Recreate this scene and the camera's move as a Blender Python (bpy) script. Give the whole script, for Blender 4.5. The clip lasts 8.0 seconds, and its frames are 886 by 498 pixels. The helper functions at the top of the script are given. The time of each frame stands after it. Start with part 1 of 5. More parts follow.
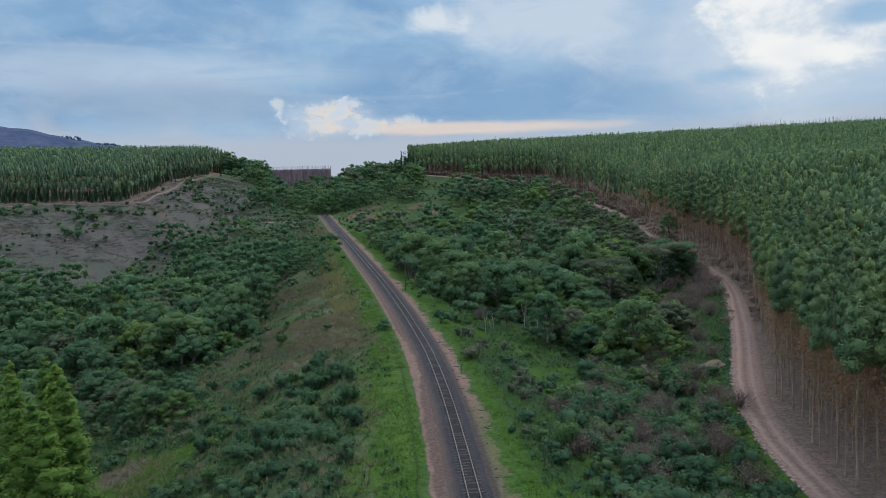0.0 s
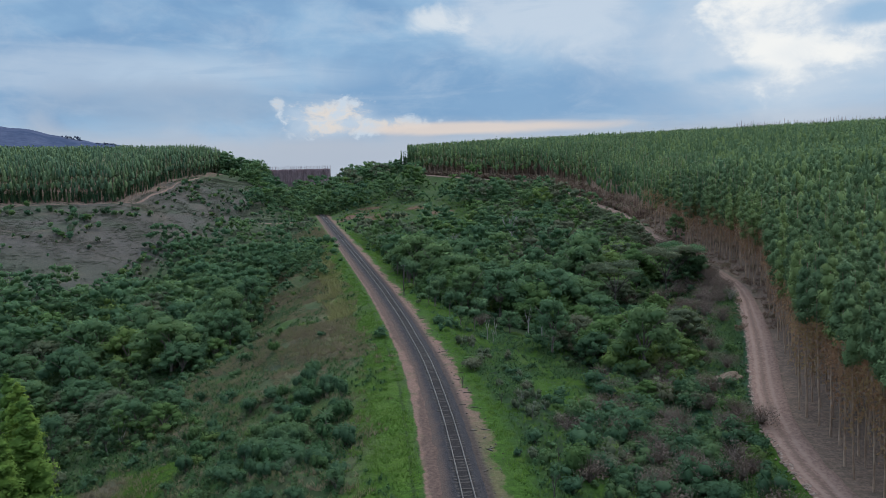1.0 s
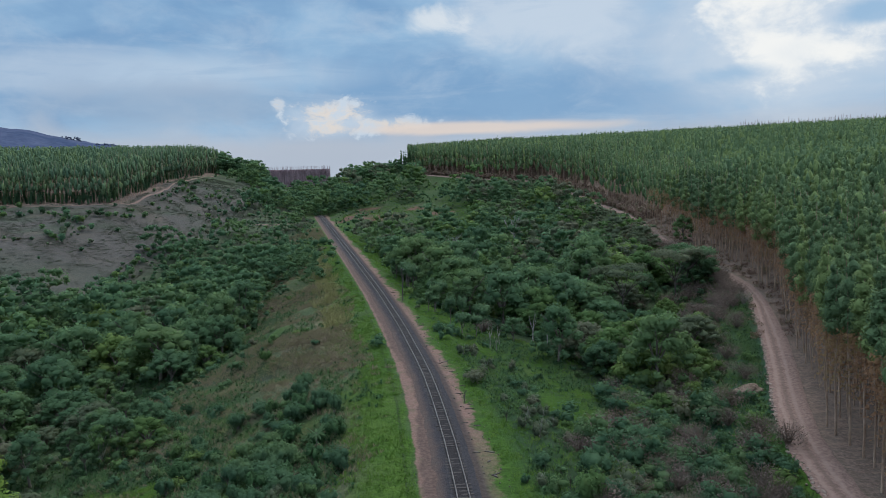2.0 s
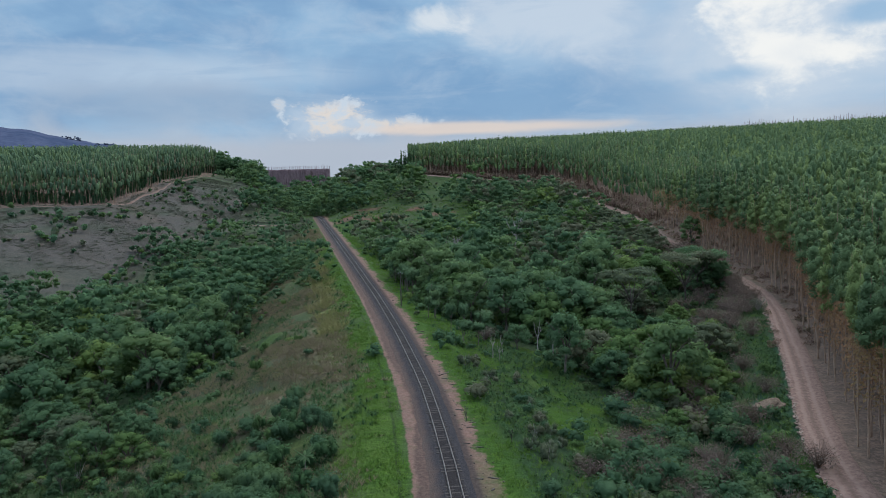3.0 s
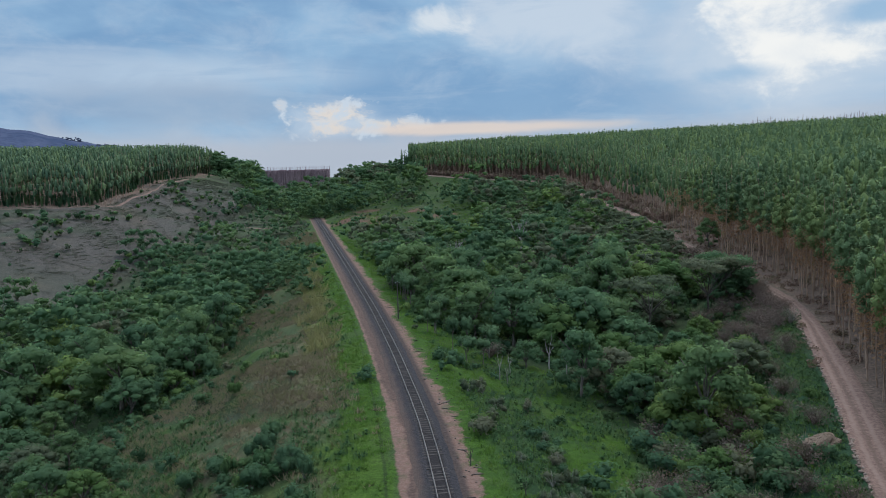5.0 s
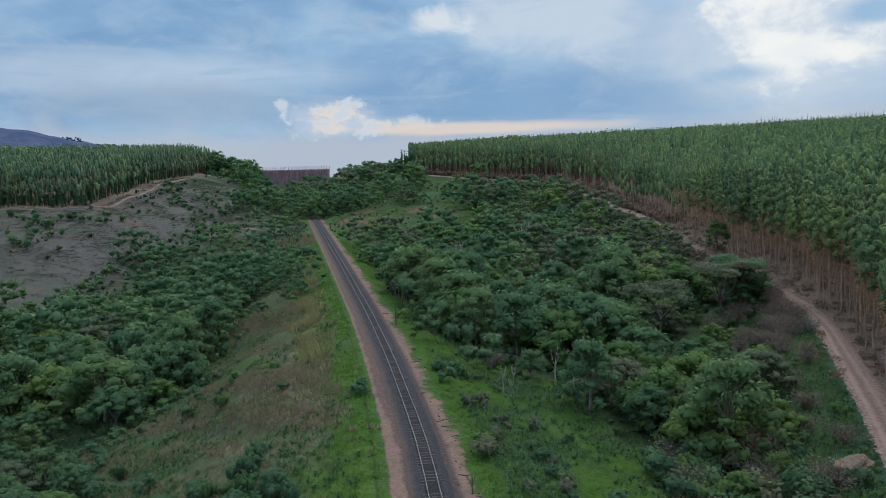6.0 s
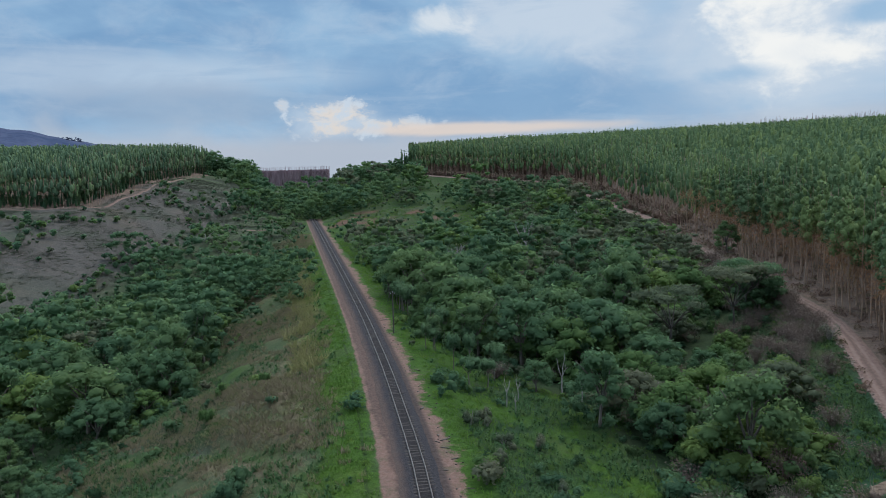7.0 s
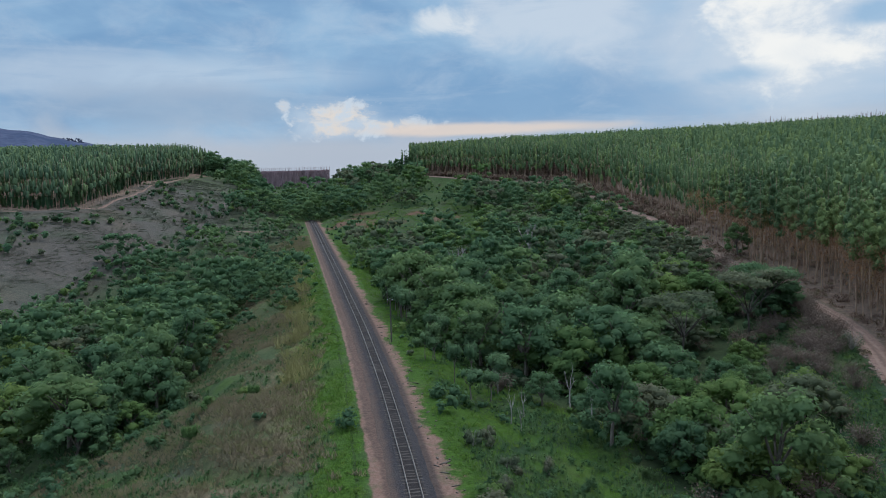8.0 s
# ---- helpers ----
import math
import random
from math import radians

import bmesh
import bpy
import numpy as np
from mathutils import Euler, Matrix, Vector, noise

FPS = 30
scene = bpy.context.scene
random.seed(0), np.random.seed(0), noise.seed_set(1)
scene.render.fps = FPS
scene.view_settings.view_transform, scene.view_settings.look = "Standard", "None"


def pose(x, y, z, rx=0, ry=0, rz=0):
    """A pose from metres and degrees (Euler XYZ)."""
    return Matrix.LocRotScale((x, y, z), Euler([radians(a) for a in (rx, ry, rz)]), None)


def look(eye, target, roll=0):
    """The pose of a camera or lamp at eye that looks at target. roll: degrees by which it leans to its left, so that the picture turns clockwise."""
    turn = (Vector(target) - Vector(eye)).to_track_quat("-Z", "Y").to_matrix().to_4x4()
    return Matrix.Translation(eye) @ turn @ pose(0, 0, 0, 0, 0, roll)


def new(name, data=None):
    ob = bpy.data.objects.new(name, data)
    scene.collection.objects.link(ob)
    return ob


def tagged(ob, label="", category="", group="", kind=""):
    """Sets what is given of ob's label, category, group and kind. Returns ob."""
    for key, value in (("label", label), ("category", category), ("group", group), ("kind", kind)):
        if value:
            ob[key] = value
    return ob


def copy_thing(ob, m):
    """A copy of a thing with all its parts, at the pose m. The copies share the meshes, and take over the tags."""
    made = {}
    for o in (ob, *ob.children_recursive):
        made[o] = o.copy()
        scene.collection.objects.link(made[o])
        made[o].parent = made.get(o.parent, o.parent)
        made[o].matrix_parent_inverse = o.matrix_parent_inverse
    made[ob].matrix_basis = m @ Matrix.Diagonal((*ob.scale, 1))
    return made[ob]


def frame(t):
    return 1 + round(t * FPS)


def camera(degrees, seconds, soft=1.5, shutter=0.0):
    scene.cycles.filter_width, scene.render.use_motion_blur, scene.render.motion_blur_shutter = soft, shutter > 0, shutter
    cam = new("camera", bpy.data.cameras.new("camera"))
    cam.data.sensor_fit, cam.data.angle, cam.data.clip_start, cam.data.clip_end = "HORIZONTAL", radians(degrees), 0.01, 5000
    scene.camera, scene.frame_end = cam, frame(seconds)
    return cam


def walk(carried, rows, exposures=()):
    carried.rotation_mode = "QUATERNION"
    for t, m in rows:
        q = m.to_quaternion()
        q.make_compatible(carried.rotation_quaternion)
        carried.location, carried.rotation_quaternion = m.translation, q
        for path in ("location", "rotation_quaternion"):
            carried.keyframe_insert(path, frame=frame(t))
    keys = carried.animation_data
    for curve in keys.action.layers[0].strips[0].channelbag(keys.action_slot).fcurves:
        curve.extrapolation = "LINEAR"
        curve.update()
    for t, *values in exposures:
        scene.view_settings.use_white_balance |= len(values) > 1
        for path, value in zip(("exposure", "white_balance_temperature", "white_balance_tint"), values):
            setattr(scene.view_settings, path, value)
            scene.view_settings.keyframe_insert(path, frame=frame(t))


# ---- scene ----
cam = camera(63.0, 8.0, soft=0.9)
PATH = [
    (0, (-3.048, -4.194, 29.09), (-3.081, -2.21, 28.843), -1.3),
    (0.5, (-3.056, -0.968, 29.022), (-3.09, 1.016, 28.774), -1.3),
    (1, (-3.064, 2.244, 28.951), (-3.098, 4.228, 28.704), -1.3),
    (1.5, (-3.071, 5.442, 28.878), (-3.106, 7.426, 28.631), -1.4),
    (3, (-3.09, 14.952, 28.645), (-3.128, 16.936, 28.398), -1.4),
    (3.5, (-3.095, 18.094, 28.563), (-3.135, 20.078, 28.316), -1.4),
    (4, (-3.1, 21.221, 28.478), (-3.141, 23.206, 28.232), -1.4),
    (4.5, (-3.104, 24.335, 28.392), (-3.146, 26.319, 28.146), -1.5),
    (6, (-3.116, 33.592, 28.118), (-3.161, 35.576, 27.872), -1.5),
    (6.5, (-3.119, 36.649, 28.022), (-3.165, 38.634, 27.777), -1.5),
    (7, (-3.121, 39.693, 27.924), (-3.168, 41.677, 27.679), -1.5),
    (7.5, (-3.123, 42.722, 27.823), (-3.172, 44.707, 27.579), -1.5),
    (8, (-3.125, 45.738, 27.72), (-3.175, 47.722, 27.477), -1.5),
]
walk(cam, [(t, look(eye, target, roll)) for t, eye, target, roll in PATH])

# ---- world and light ----
def build_world():
    world = bpy.data.worlds.new("sky")
    scene.world = world
    world.use_nodes = True
    nt = world.node_tree
    nt.nodes.clear()
    N, L = nt.nodes.new, nt.links.new

    def math_node(op, a, b=None, c=None):
        n = N("ShaderNodeMath")
        n.operation = op
        for k, v in enumerate((a, b, c)):
            if v is None:
                continue
            if isinstance(v, (int, float)):
                n.inputs[k].default_value = v
            else:
                L(v, n.inputs[k])
        return n.outputs[0]

    def smooth(v, lo, hi, a=0.0, b=1.0):
        n = N("ShaderNodeMapRange")
        n.interpolation_type = "SMOOTHSTEP"
        n.inputs[1].default_value, n.inputs[2].default_value = lo, hi
        n.inputs[3].default_value, n.inputs[4].default_value = a, b
        L(v, n.inputs[0])
        return n.outputs[0]

    def blend(fac, a, b):
        n = N("ShaderNodeMix")
        n.data_type = "RGBA"
        for sock, v in ((n.inputs[0], fac), (n.inputs[6], a), (n.inputs[7], b)):
            if isinstance(v, (int, float)):
                sock.default_value = v
            elif isinstance(v, tuple):
                sock.default_value = (*v, 1)
            else:
                L(v, sock)
        return n.outputs[2]

    co = N("ShaderNodeTexCoord").outputs["Generated"]
    sep = N("ShaderNodeSeparateXYZ")
    L(co, sep.inputs[0])
    x, y, z = sep.outputs
    az, el = math_node("ARCTAN2", x, y), math_node("ARCSINE", z)

    def cloud_noise(scale, detail, rough, flat, offset, warp=0.3):
        m = N("ShaderNodeMapping")
        m.inputs[1].default_value, m.inputs[3].default_value = offset, (1, 1, flat)
        L(co, m.inputs[0])
        n = N("ShaderNodeTexNoise")
        n.inputs["Scale"].default_value, n.inputs["Detail"].default_value = scale, detail
        n.inputs["Roughness"].default_value, n.inputs["Distortion"].default_value = rough, warp
        L(m.outputs[0], n.inputs["Vector"])
        return n.outputs[0]

    def bank(a0, e0, wide, high, ragged, amount, lo=0.75, hi=1.25):
        """A cloud bank round azimuth a0 and height e0 (degrees), with a ragged edge."""
        p = math_node("DIVIDE", math_node("SUBTRACT", az, radians(a0)), radians(wide))
        q = math_node("DIVIDE", math_node("SUBTRACT", el, radians(e0)), radians(high))
        r = math_node("SQRT", math_node("ADD", math_node("MULTIPLY", p, p), math_node("MULTIPLY", q, q)))
        r = math_node("MULTIPLY_ADD", math_node("SUBTRACT", ragged, 0.5), amount, r)
        return smooth(r, lo, hi, 1.0, 0.0)

    broad = cloud_noise(3.0, 4, 0.5, 2.6, (3.1, 1.7, 0.4))
    mid = cloud_noise(7.0, 7, 0.55, 2.2, (7.3, 2.2, 1.0), 0.5)
    edge = cloud_noise(11.0, 9, 0.6, 1.7, (1.3, 5.2, 0.2), 0.4)
    puff = cloud_noise(30.0, 8, 0.62, 1.5, (2.3, 0.2, 0.7), 0.3)
    # grey-blue bellies and paler tops
    tone = math_node("MULTIPLY_ADD", mid, 0.45, math_node("MULTIPLY", broad, 0.55))
    sheet = blend(smooth(tone, 0.40, 0.60), SKY_DARK, SKY_PALE)
    sheet = blend(math_node("MULTIPLY", bank(4, 4.6, 17, 2.0, mid, 1.0, 0.5, 1.5), 0.75), sheet, SKY_DARK)
    sheet = blend(math_node("MULTIPLY", bank(-24, 6.6, 14, 1.6, mid, 1.4, 0.4, 1.4), 0.55), sheet, SKY_LIGHT)
    sheet = blend(math_node("MULTIPLY", bank(8, 10.5, 8, 3.6, edge, 2.4, 0.3, 1.3), 0.9), sheet, SKY_LIGHT)
    # long thin streaks under the cloud deck
    streak = cloud_noise(4.2, 8, 0.6, 7.5, (0.7, 3.9, 2.2), 0.6)
    sheet = blend(smooth(streak, 0.50, 0.68, 0.0, 0.20), sheet, SKY_LIGHT)
    sheet = blend(smooth(streak, 0.48, 0.32, 0.0, 0.28), sheet, SKY_DARK)
    # brighter cloud round the hidden sun
    sheet = blend(math_node("MULTIPLY", bank(25, 8.0, 13, 7, mid, 1.2, 0.3, 1.4), 0.75), sheet, SKY_LIGHT)
    sheet = blend(smooth(edge, 0.45, 0.72, 0.0, 0.28), sheet, SKY_LIGHT)
    sheet = blend(math_node("MULTIPLY", bank(-20, 4.4, 9, 1.7, mid, 1.2, 0.4, 1.4), 0.6), sheet, SKY_HAZE)
    # pale, faintly pink air close to the horizon
    sheet = blend(smooth(math_node("MULTIPLY_ADD", math_node("SUBTRACT", mid, 0.5), 0.05, z), 0.02, 0.062, 0.9, 0.0), sheet, SKY_LOW)
    # breaks in the cloud towards the sun
    rag = math_node("MULTIPLY_ADD", puff, 0.4, math_node("MULTIPLY", edge, 0.62))
    for a0, e0, w, h in ((22.8, 10.6, 4.6, 3.8), (23.8, 6.6, 2.9, 2.4), (28.5, 6.6, 3.0, 1.0), (33.0, 8.0, 4.0, 1.0), (31.0, 13.0, 6.0, 1.8)):
        sheet = blend(math_node("MULTIPLY", bank(a0, e0, w * 1.35, h * 1.35, mid, 2.5, 0.3, 1.5), 0.6), sheet, SKY_LIGHT)
        sheet = blend(bank(a0, e0, w, h, rag, 3.9, 0.25, 1.35), sheet, SKY_GAP)
    sheet = blend(math_node("MULTIPLY", bank(-1.5, 10.4, 2.0, 0.9, edge, 3.6, 0.1, 1.4), 0.6), sheet, SKY_GAP)
    sheet = blend(math_node("MULTIPLY", bank(29.4, 9.0, 2.6, 0.8, edge, 2.4, 0.4, 1.3), 0.85), sheet, SKY_PALE)
    sheet = blend(math_node("MULTIPLY", bank(20.6, 5.6, 3.0, 0.7, edge, 2.4, 0.4, 1.3), 0.7), sheet, SKY_PALE)
    # a far bank of sunlit cumulus
    lit = blend(smooth(puff, 0.36, 0.62), SKY_LIGHT, SKY_CUMULUS)
    for a0, e0, w, h, much in CUMULUS:
        sheet = blend(math_node("MULTIPLY", bank(a0, e0, w, h, edge, 2.2, 0.4, 1.5), much * 0.55), sheet, SKY_LIGHT)
        sheet = blend(math_node("MULTIPLY", bank(a0, e0, w, h, puff, 4.2, 0.45, 1.15), much), sheet, lit)
    low = math_node("MULTIPLY", bank(2.0, 2.35, 12.0, 0.5, mid, 1.6, 0.4, 1.3), 0.85)
    sheet = blend(low, sheet, SKY_CREAM)
    # an overcast sky is brightest overhead
    sheet = blend(smooth(z, 0.2, 0.7, 0.0, 0.85), sheet, SKY_OVER)
    lift = N("ShaderNodeVectorMath")
    lift.operation = "SCALE"
    L(sheet, lift.inputs[0])
    L(smooth(z, 0.23, 0.6, 1.0, 3.4), lift.inputs["Scale"])
    sheet = lift.outputs[0]

    air = N("ShaderNodeTexSky")
    air.sky_type, air.sun_disc = "NISHITA", False
    air.sun_elevation, air.sun_rotation = SUN_EL, SUN_AZ
    clear = N("ShaderNodeBackground")
    L(air.outputs[0], clear.inputs[0])
    clear.inputs[1].default_value = 0.06
    cloud = N("ShaderNodeBackground")
    L(sheet, cloud.inputs[0])
    cloud.inputs[1].default_value = 1.0
    mix = N("ShaderNodeMixShader")
    mix.inputs[0].default_value = 0.93
    L(clear.outputs[0], mix.inputs[1])
    L(cloud.outputs[0], mix.inputs[2])
    out = N("ShaderNodeOutputWorld")
    L(mix.outputs[0], out.inputs[0])


SUN_AZ, SUN_EL = radians(31.0), radians(58.0)
SKY_DARK, SKY_PALE, SKY_LIGHT = (0.195, 0.365, 0.60), (0.30, 0.49, 0.71), (0.58, 0.68, 0.80)
SKY_LOW, SKY_GAP, SKY_CUMULUS = (0.47, 0.53, 0.63), (0.93, 0.94, 0.93), (0.78, 0.71, 0.65)
SKY_HAZE = (0.31, 0.42, 0.58)
SKY_OVER, SKY_CREAM = (0.41, 0.485, 0.57), (0.77, 0.67, 0.61)
CUMULUS = [(-9.3, 3.5, 3.3, 1.2, 1.0), (-9.6, 2.6, 2.8, 0.8, 0.9), (-5.2, 2.8, 3.2, 0.6, 0.85), (-13.4, 4.4, 0.45, 0.45, 0.7)]
build_world()
sun = new("sun", bpy.data.lights.new("sun", "SUN"))
sun.data.energy, sun.data.angle, sun.data.color = 2.15, radians(30), (1.0, 0.95, 0.87)
sun.matrix_world = look((0, 0, 0), (-0.27, -0.45, -0.85))
scene.view_settings.exposure = 0.0

# ---- materials ----
def node_material(name, rough=0.8, spec=0.25):
    m = bpy.data.materials.new(name)
    m.use_nodes = True
    p = m.node_tree.nodes["Principled BSDF"]
    p.inputs["Roughness"].default_value = rough
    p.inputs["Specular IOR Level"].default_value = spec
    return m, m.node_tree, p


class Nodes:
    """Short hand for wiring one material."""

    def __init__(self, nt):
        self.nt = nt

    def add(self, kind):
        return self.nt.nodes.new(kind)

    def link(self, a, b):
        self.nt.links.new(a, b)

    def put(self, sock, v):
        if isinstance(v, (int, float)):
            sock.default_value = v
        elif isinstance(v, tuple):
            sock.default_value = (*v, 1) if len(v) == 3 and sock.type == "RGBA" else v
        else:
            self.link(v, sock)

    def math(self, op, a, b=0.0, c=0.0):
        n = self.add("ShaderNodeMath")
        n.operation = op
        for k, v in enumerate((a, b, c)):
            self.put(n.inputs[k], v)
        return n.outputs[0]

    def step(self, v, lo, hi, a=0.0, b=1.0):
        n = self.add("ShaderNodeMapRange")
        n.interpolation_type = "SMOOTHSTEP"
        for k, w in enumerate((v, lo, hi, a, b)):
            self.put(n.inputs[k], w)
        return n.outputs[0]

    def mix(self, fac, a, b, how="MIX"):
        n = self.add("ShaderNodeMix")
        n.data_type, n.blend_type = "RGBA", how
        self.put(n.inputs[0], fac)
        self.put(n.inputs[6], a)
        self.put(n.inputs[7], b)
        return n.outputs[2]

    def noise(self, scale, detail=4, rough=0.55, stretch=None, world=True):
        n = self.add("ShaderNodeTexNoise")
        n.inputs["Scale"].default_value, n.inputs["Detail"].default_value, n.inputs["Roughness"].default_value = scale, detail, rough
        src = self.add("ShaderNodeNewGeometry").outputs["Position"] if world else self.add("ShaderNodeTexCoord").outputs["Object"]
        if stretch:
            m = self.add("ShaderNodeMapping")
            m.inputs[3].default_value = stretch
            self.link(src, m.inputs[0])
            src = m.outputs[0]
        self.link(src, n.inputs["Vector"])
        return n.outputs[0]

    def attr(self, name):
        n = self.add("ShaderNodeAttribute")
        n.attribute_name = name
        return n

    def bump(self, p, h, strength=0.5, dist=0.1):
        b = self.add("ShaderNodeBump")
        b.inputs["Strength"].default_value, b.inputs["Distance"].default_value = strength, dist
        self.link(h, b.inputs["Height"])
        self.link(b.outputs[0], p.inputs["Normal"])


RED_SOIL, PALE_SOIL = (0.122, 0.071, 0.056), (0.21, 0.15, 0.13)


def ground_material():
    m, nt, p = node_material("ground", 0.95, 0.1)
    n = Nodes(nt)
    cover = n.attr("cover").outputs["Color"]
    lat, road = n.attr("lat").outputs["Fac"], n.attr("road").outputs["Fac"]
    fine, mid, big = n.noise(2.6, 6, 0.65), n.noise(0.55, 5, 0.6), n.noise(0.07, 4, 0.55)
    col = n.mix(n.step(fine, 0.3, 0.7), n.mix(1.0, cover, (0.45, 0.45, 0.45), "MULTIPLY"), n.mix(1.0, cover, (1.45, 1.4, 1.3), "MULTIPLY"))
    col = n.mix(n.step(mid, 0.35, 0.7, 0.0, 0.55), col, n.mix(1.0, cover, (0.75, 0.85, 0.8), "MULTIPLY"))
    col = n.mix(n.step(big, 0.5, 0.75, 0.0, 0.35), col, (0.060, 0.056, 0.036))
    streak = n.noise(1.5, 6, 0.7, (0.22, 1.0, 0.4))
    col = n.mix(n.step(streak, 0.4, 0.66, 0.0, 0.5), col, n.mix(1.0, cover, (1.5, 1.35, 1.2), "MULTIPLY"))
    tuft = n.noise(0.9, 8, 0.75)
    col = n.mix(n.step(tuft, 0.42, 0.62, 0.0, 0.5), col, n.mix(1.0, cover, (0.55, 0.58, 0.55), "MULTIPLY"))
    soil = n.mix(n.step(fine, 0.3, 0.7), RED_SOIL, (0.160, 0.103, 0.085))
    soil = n.mix(n.step(n.noise(1.1, 5, 0.7), 0.45, 0.7, 0.0, 0.7), soil, (0.10, 0.068, 0.058))
    soil = n.mix(n.step(n.noise(0.5, 6, 0.75), 0.5, 0.62, 0.0, 0.55), soil, (0.060, 0.062, 0.034))
    place = n.add("ShaderNodeSeparateXYZ")
    n.link(n.add("ShaderNodeNewGeometry").outputs["Position"], place.inputs[0])
    ragged = n.math("MULTIPLY_ADD", n.math("SUBTRACT", n.math("MULTIPLY_ADD", n.noise(0.11, 3, 0.6), 0.5, n.math("MULTIPLY", n.noise(0.75, 8, 0.8), 0.5)), 0.5), 11.0, lat)
    ragged2 = n.math("MULTIPLY_ADD", n.math("SUBTRACT", n.noise(0.6, 4, 0.6), 0.5), 1.0, lat)
    right = n.math("MULTIPLY", n.step(lat, 1.0, 1.3), n.math("MULTIPLY", n.step(ragged, 3.1, 3.9, 1.0, 0.0), n.step(place.outputs[1], 70.0, 88.0, 0.45, 1.0)))
    left = n.math("MULTIPLY", n.step(ragged2, -3.75, -3.45), n.step(lat, -2.0, -1.6, 1.0, 0.0))
    col = n.mix(n.math("MAXIMUM", right, left), col, soil)
    # a narrow ditch in the grass, drawn as a dark line
    ditch = n.math("ABSOLUTE", n.math("ADD", n.math("MULTIPLY_ADD", n.noise(0.12, 3, 0.5), 1.2, lat), 4.1))
    col = n.mix(n.step(ditch, 0.06, 0.26, 0.55, 0.0), col, (0.014, 0.022, 0.010))
    gravel_left = n.mix(n.step(fine, 0.3, 0.7), (0.054, 0.036, 0.031), (0.096, 0.064, 0.054))
    gravel = n.mix(n.step(fine, 0.3, 0.7), (0.030, 0.023, 0.022), (0.058, 0.044, 0.041))
    gravel = n.mix(n.step(lat, -1.5, 0.5), gravel_left, gravel)
    spread = n.math("MULTIPLY", n.step(place.outputs[1], 100.0, 122.0, -0.9, 0.0), n.step(place.outputs[1], 82.0, 92.0))
    wob = n.math("ADD", n.math("MULTIPLY_ADD", n.math("SUBTRACT", n.noise(0.33, 5, 0.65), 0.5), 1.5, lat), spread)
    col = n.mix(n.math("MULTIPLY", n.step(wob, -3.45, -3.0, 0.0, 0.92), n.step(lat, 2.0, 2.7, 1.0, 0.0)), col, gravel)
    rr = n.math("MULTIPLY_ADD", n.math("SUBTRACT", n.noise(0.5, 5, 0.65), 0.5), 2.2, road)
    pale = n.mix(n.step(fine, 0.3, 0.7), (0.12, 0.083, 0.072), PALE_SOIL)
    col = n.mix(n.step(rr, 1.35, 2.1, 1.0, 0.0), col, pale)
    n.link(col, p.inputs["Base Color"])
    n.bump(p, fine, 0.6, 0.25)
    return m


def two_tone(name, a, b, scale, rough=0.85, stretch=None, bump=0.0, dist=0.03, world=False, spec=0.25, fine=True):
    m, nt, p = node_material(name, rough, spec)
    n = Nodes(nt)
    t = n.noise(scale, 6, 0.62, stretch, world)
    col = n.mix(n.step(t, 0.32, 0.68), a, b)
    if fine:
        col = n.mix(n.step(n.noise(scale * 6, 3, 0.6, stretch, world), 0.35, 0.7, 0.0, 0.35), col, tuple(c * 0.55 for c in a))
    n.link(col, p.inputs["Base Color"])
    if bump:
        n.bump(p, t, bump, dist)
    return m


def foliage(name, dark, light, tip, wide=0.12, translucent=0.25):
    """Leaves: tone by leaf, by plant and over the stand."""
    m, nt, p = node_material(name, 0.7, 0.1)
    n = Nodes(nt)
    leaf = n.add("ShaderNodeNewGeometry").outputs["Random Per Island"]
    plant = n.math("FRACT", n.math("ADD", n.add("ShaderNodeObjectInfo").outputs["Random"], n.attr("tone").outputs["Fac"]))
    stand = n.noise(wide, 3, 0.6)
    t = n.math("MULTIPLY_ADD", leaf, 0.16, n.math("MULTIPLY", n.step(stand, 0.3, 0.7), 0.40))
    t = n.math("MULTIPLY_ADD", plant, 0.38, t)
    col = n.mix(t, dark, light)
    other = n.math("FRACT", n.math("MULTIPLY", plant, 7.3))
    col = n.mix(n.step(n.math("ADD", n.math("MULTIPLY", other, 0.6), n.math("MULTIPLY", n.noise(wide * 2.3, 2), 0.6)), 0.55, 0.95, 0.0, 0.75), col, tip)
    fleck = n.noise(3.2, 5, 0.7)
    col = n.mix(n.step(fleck, 0.32, 0.68, 0.0, 0.4), n.mix(1.0, col, (1.18, 1.16, 1.1), "MULTIPLY"), n.mix(1.0, col, (0.72, 0.74, 0.75), "MULTIPLY"))
    n.link(col, p.inputs["Base Color"])
    n.bump(p, fleck, 0.4, 0.3)
    tr = n.add("ShaderNodeBsdfTranslucent")
    n.link(col, tr.inputs[0])
    mx = n.add("ShaderNodeMixShader")
    mx.inputs[0].default_value = translucent
    n.link(p.outputs[0], mx.inputs[1])
    n.link(tr.outputs[0], mx.inputs[2])
    n.link(mx.outputs[0], nt.nodes["Material Output"].inputs[0])
    return m


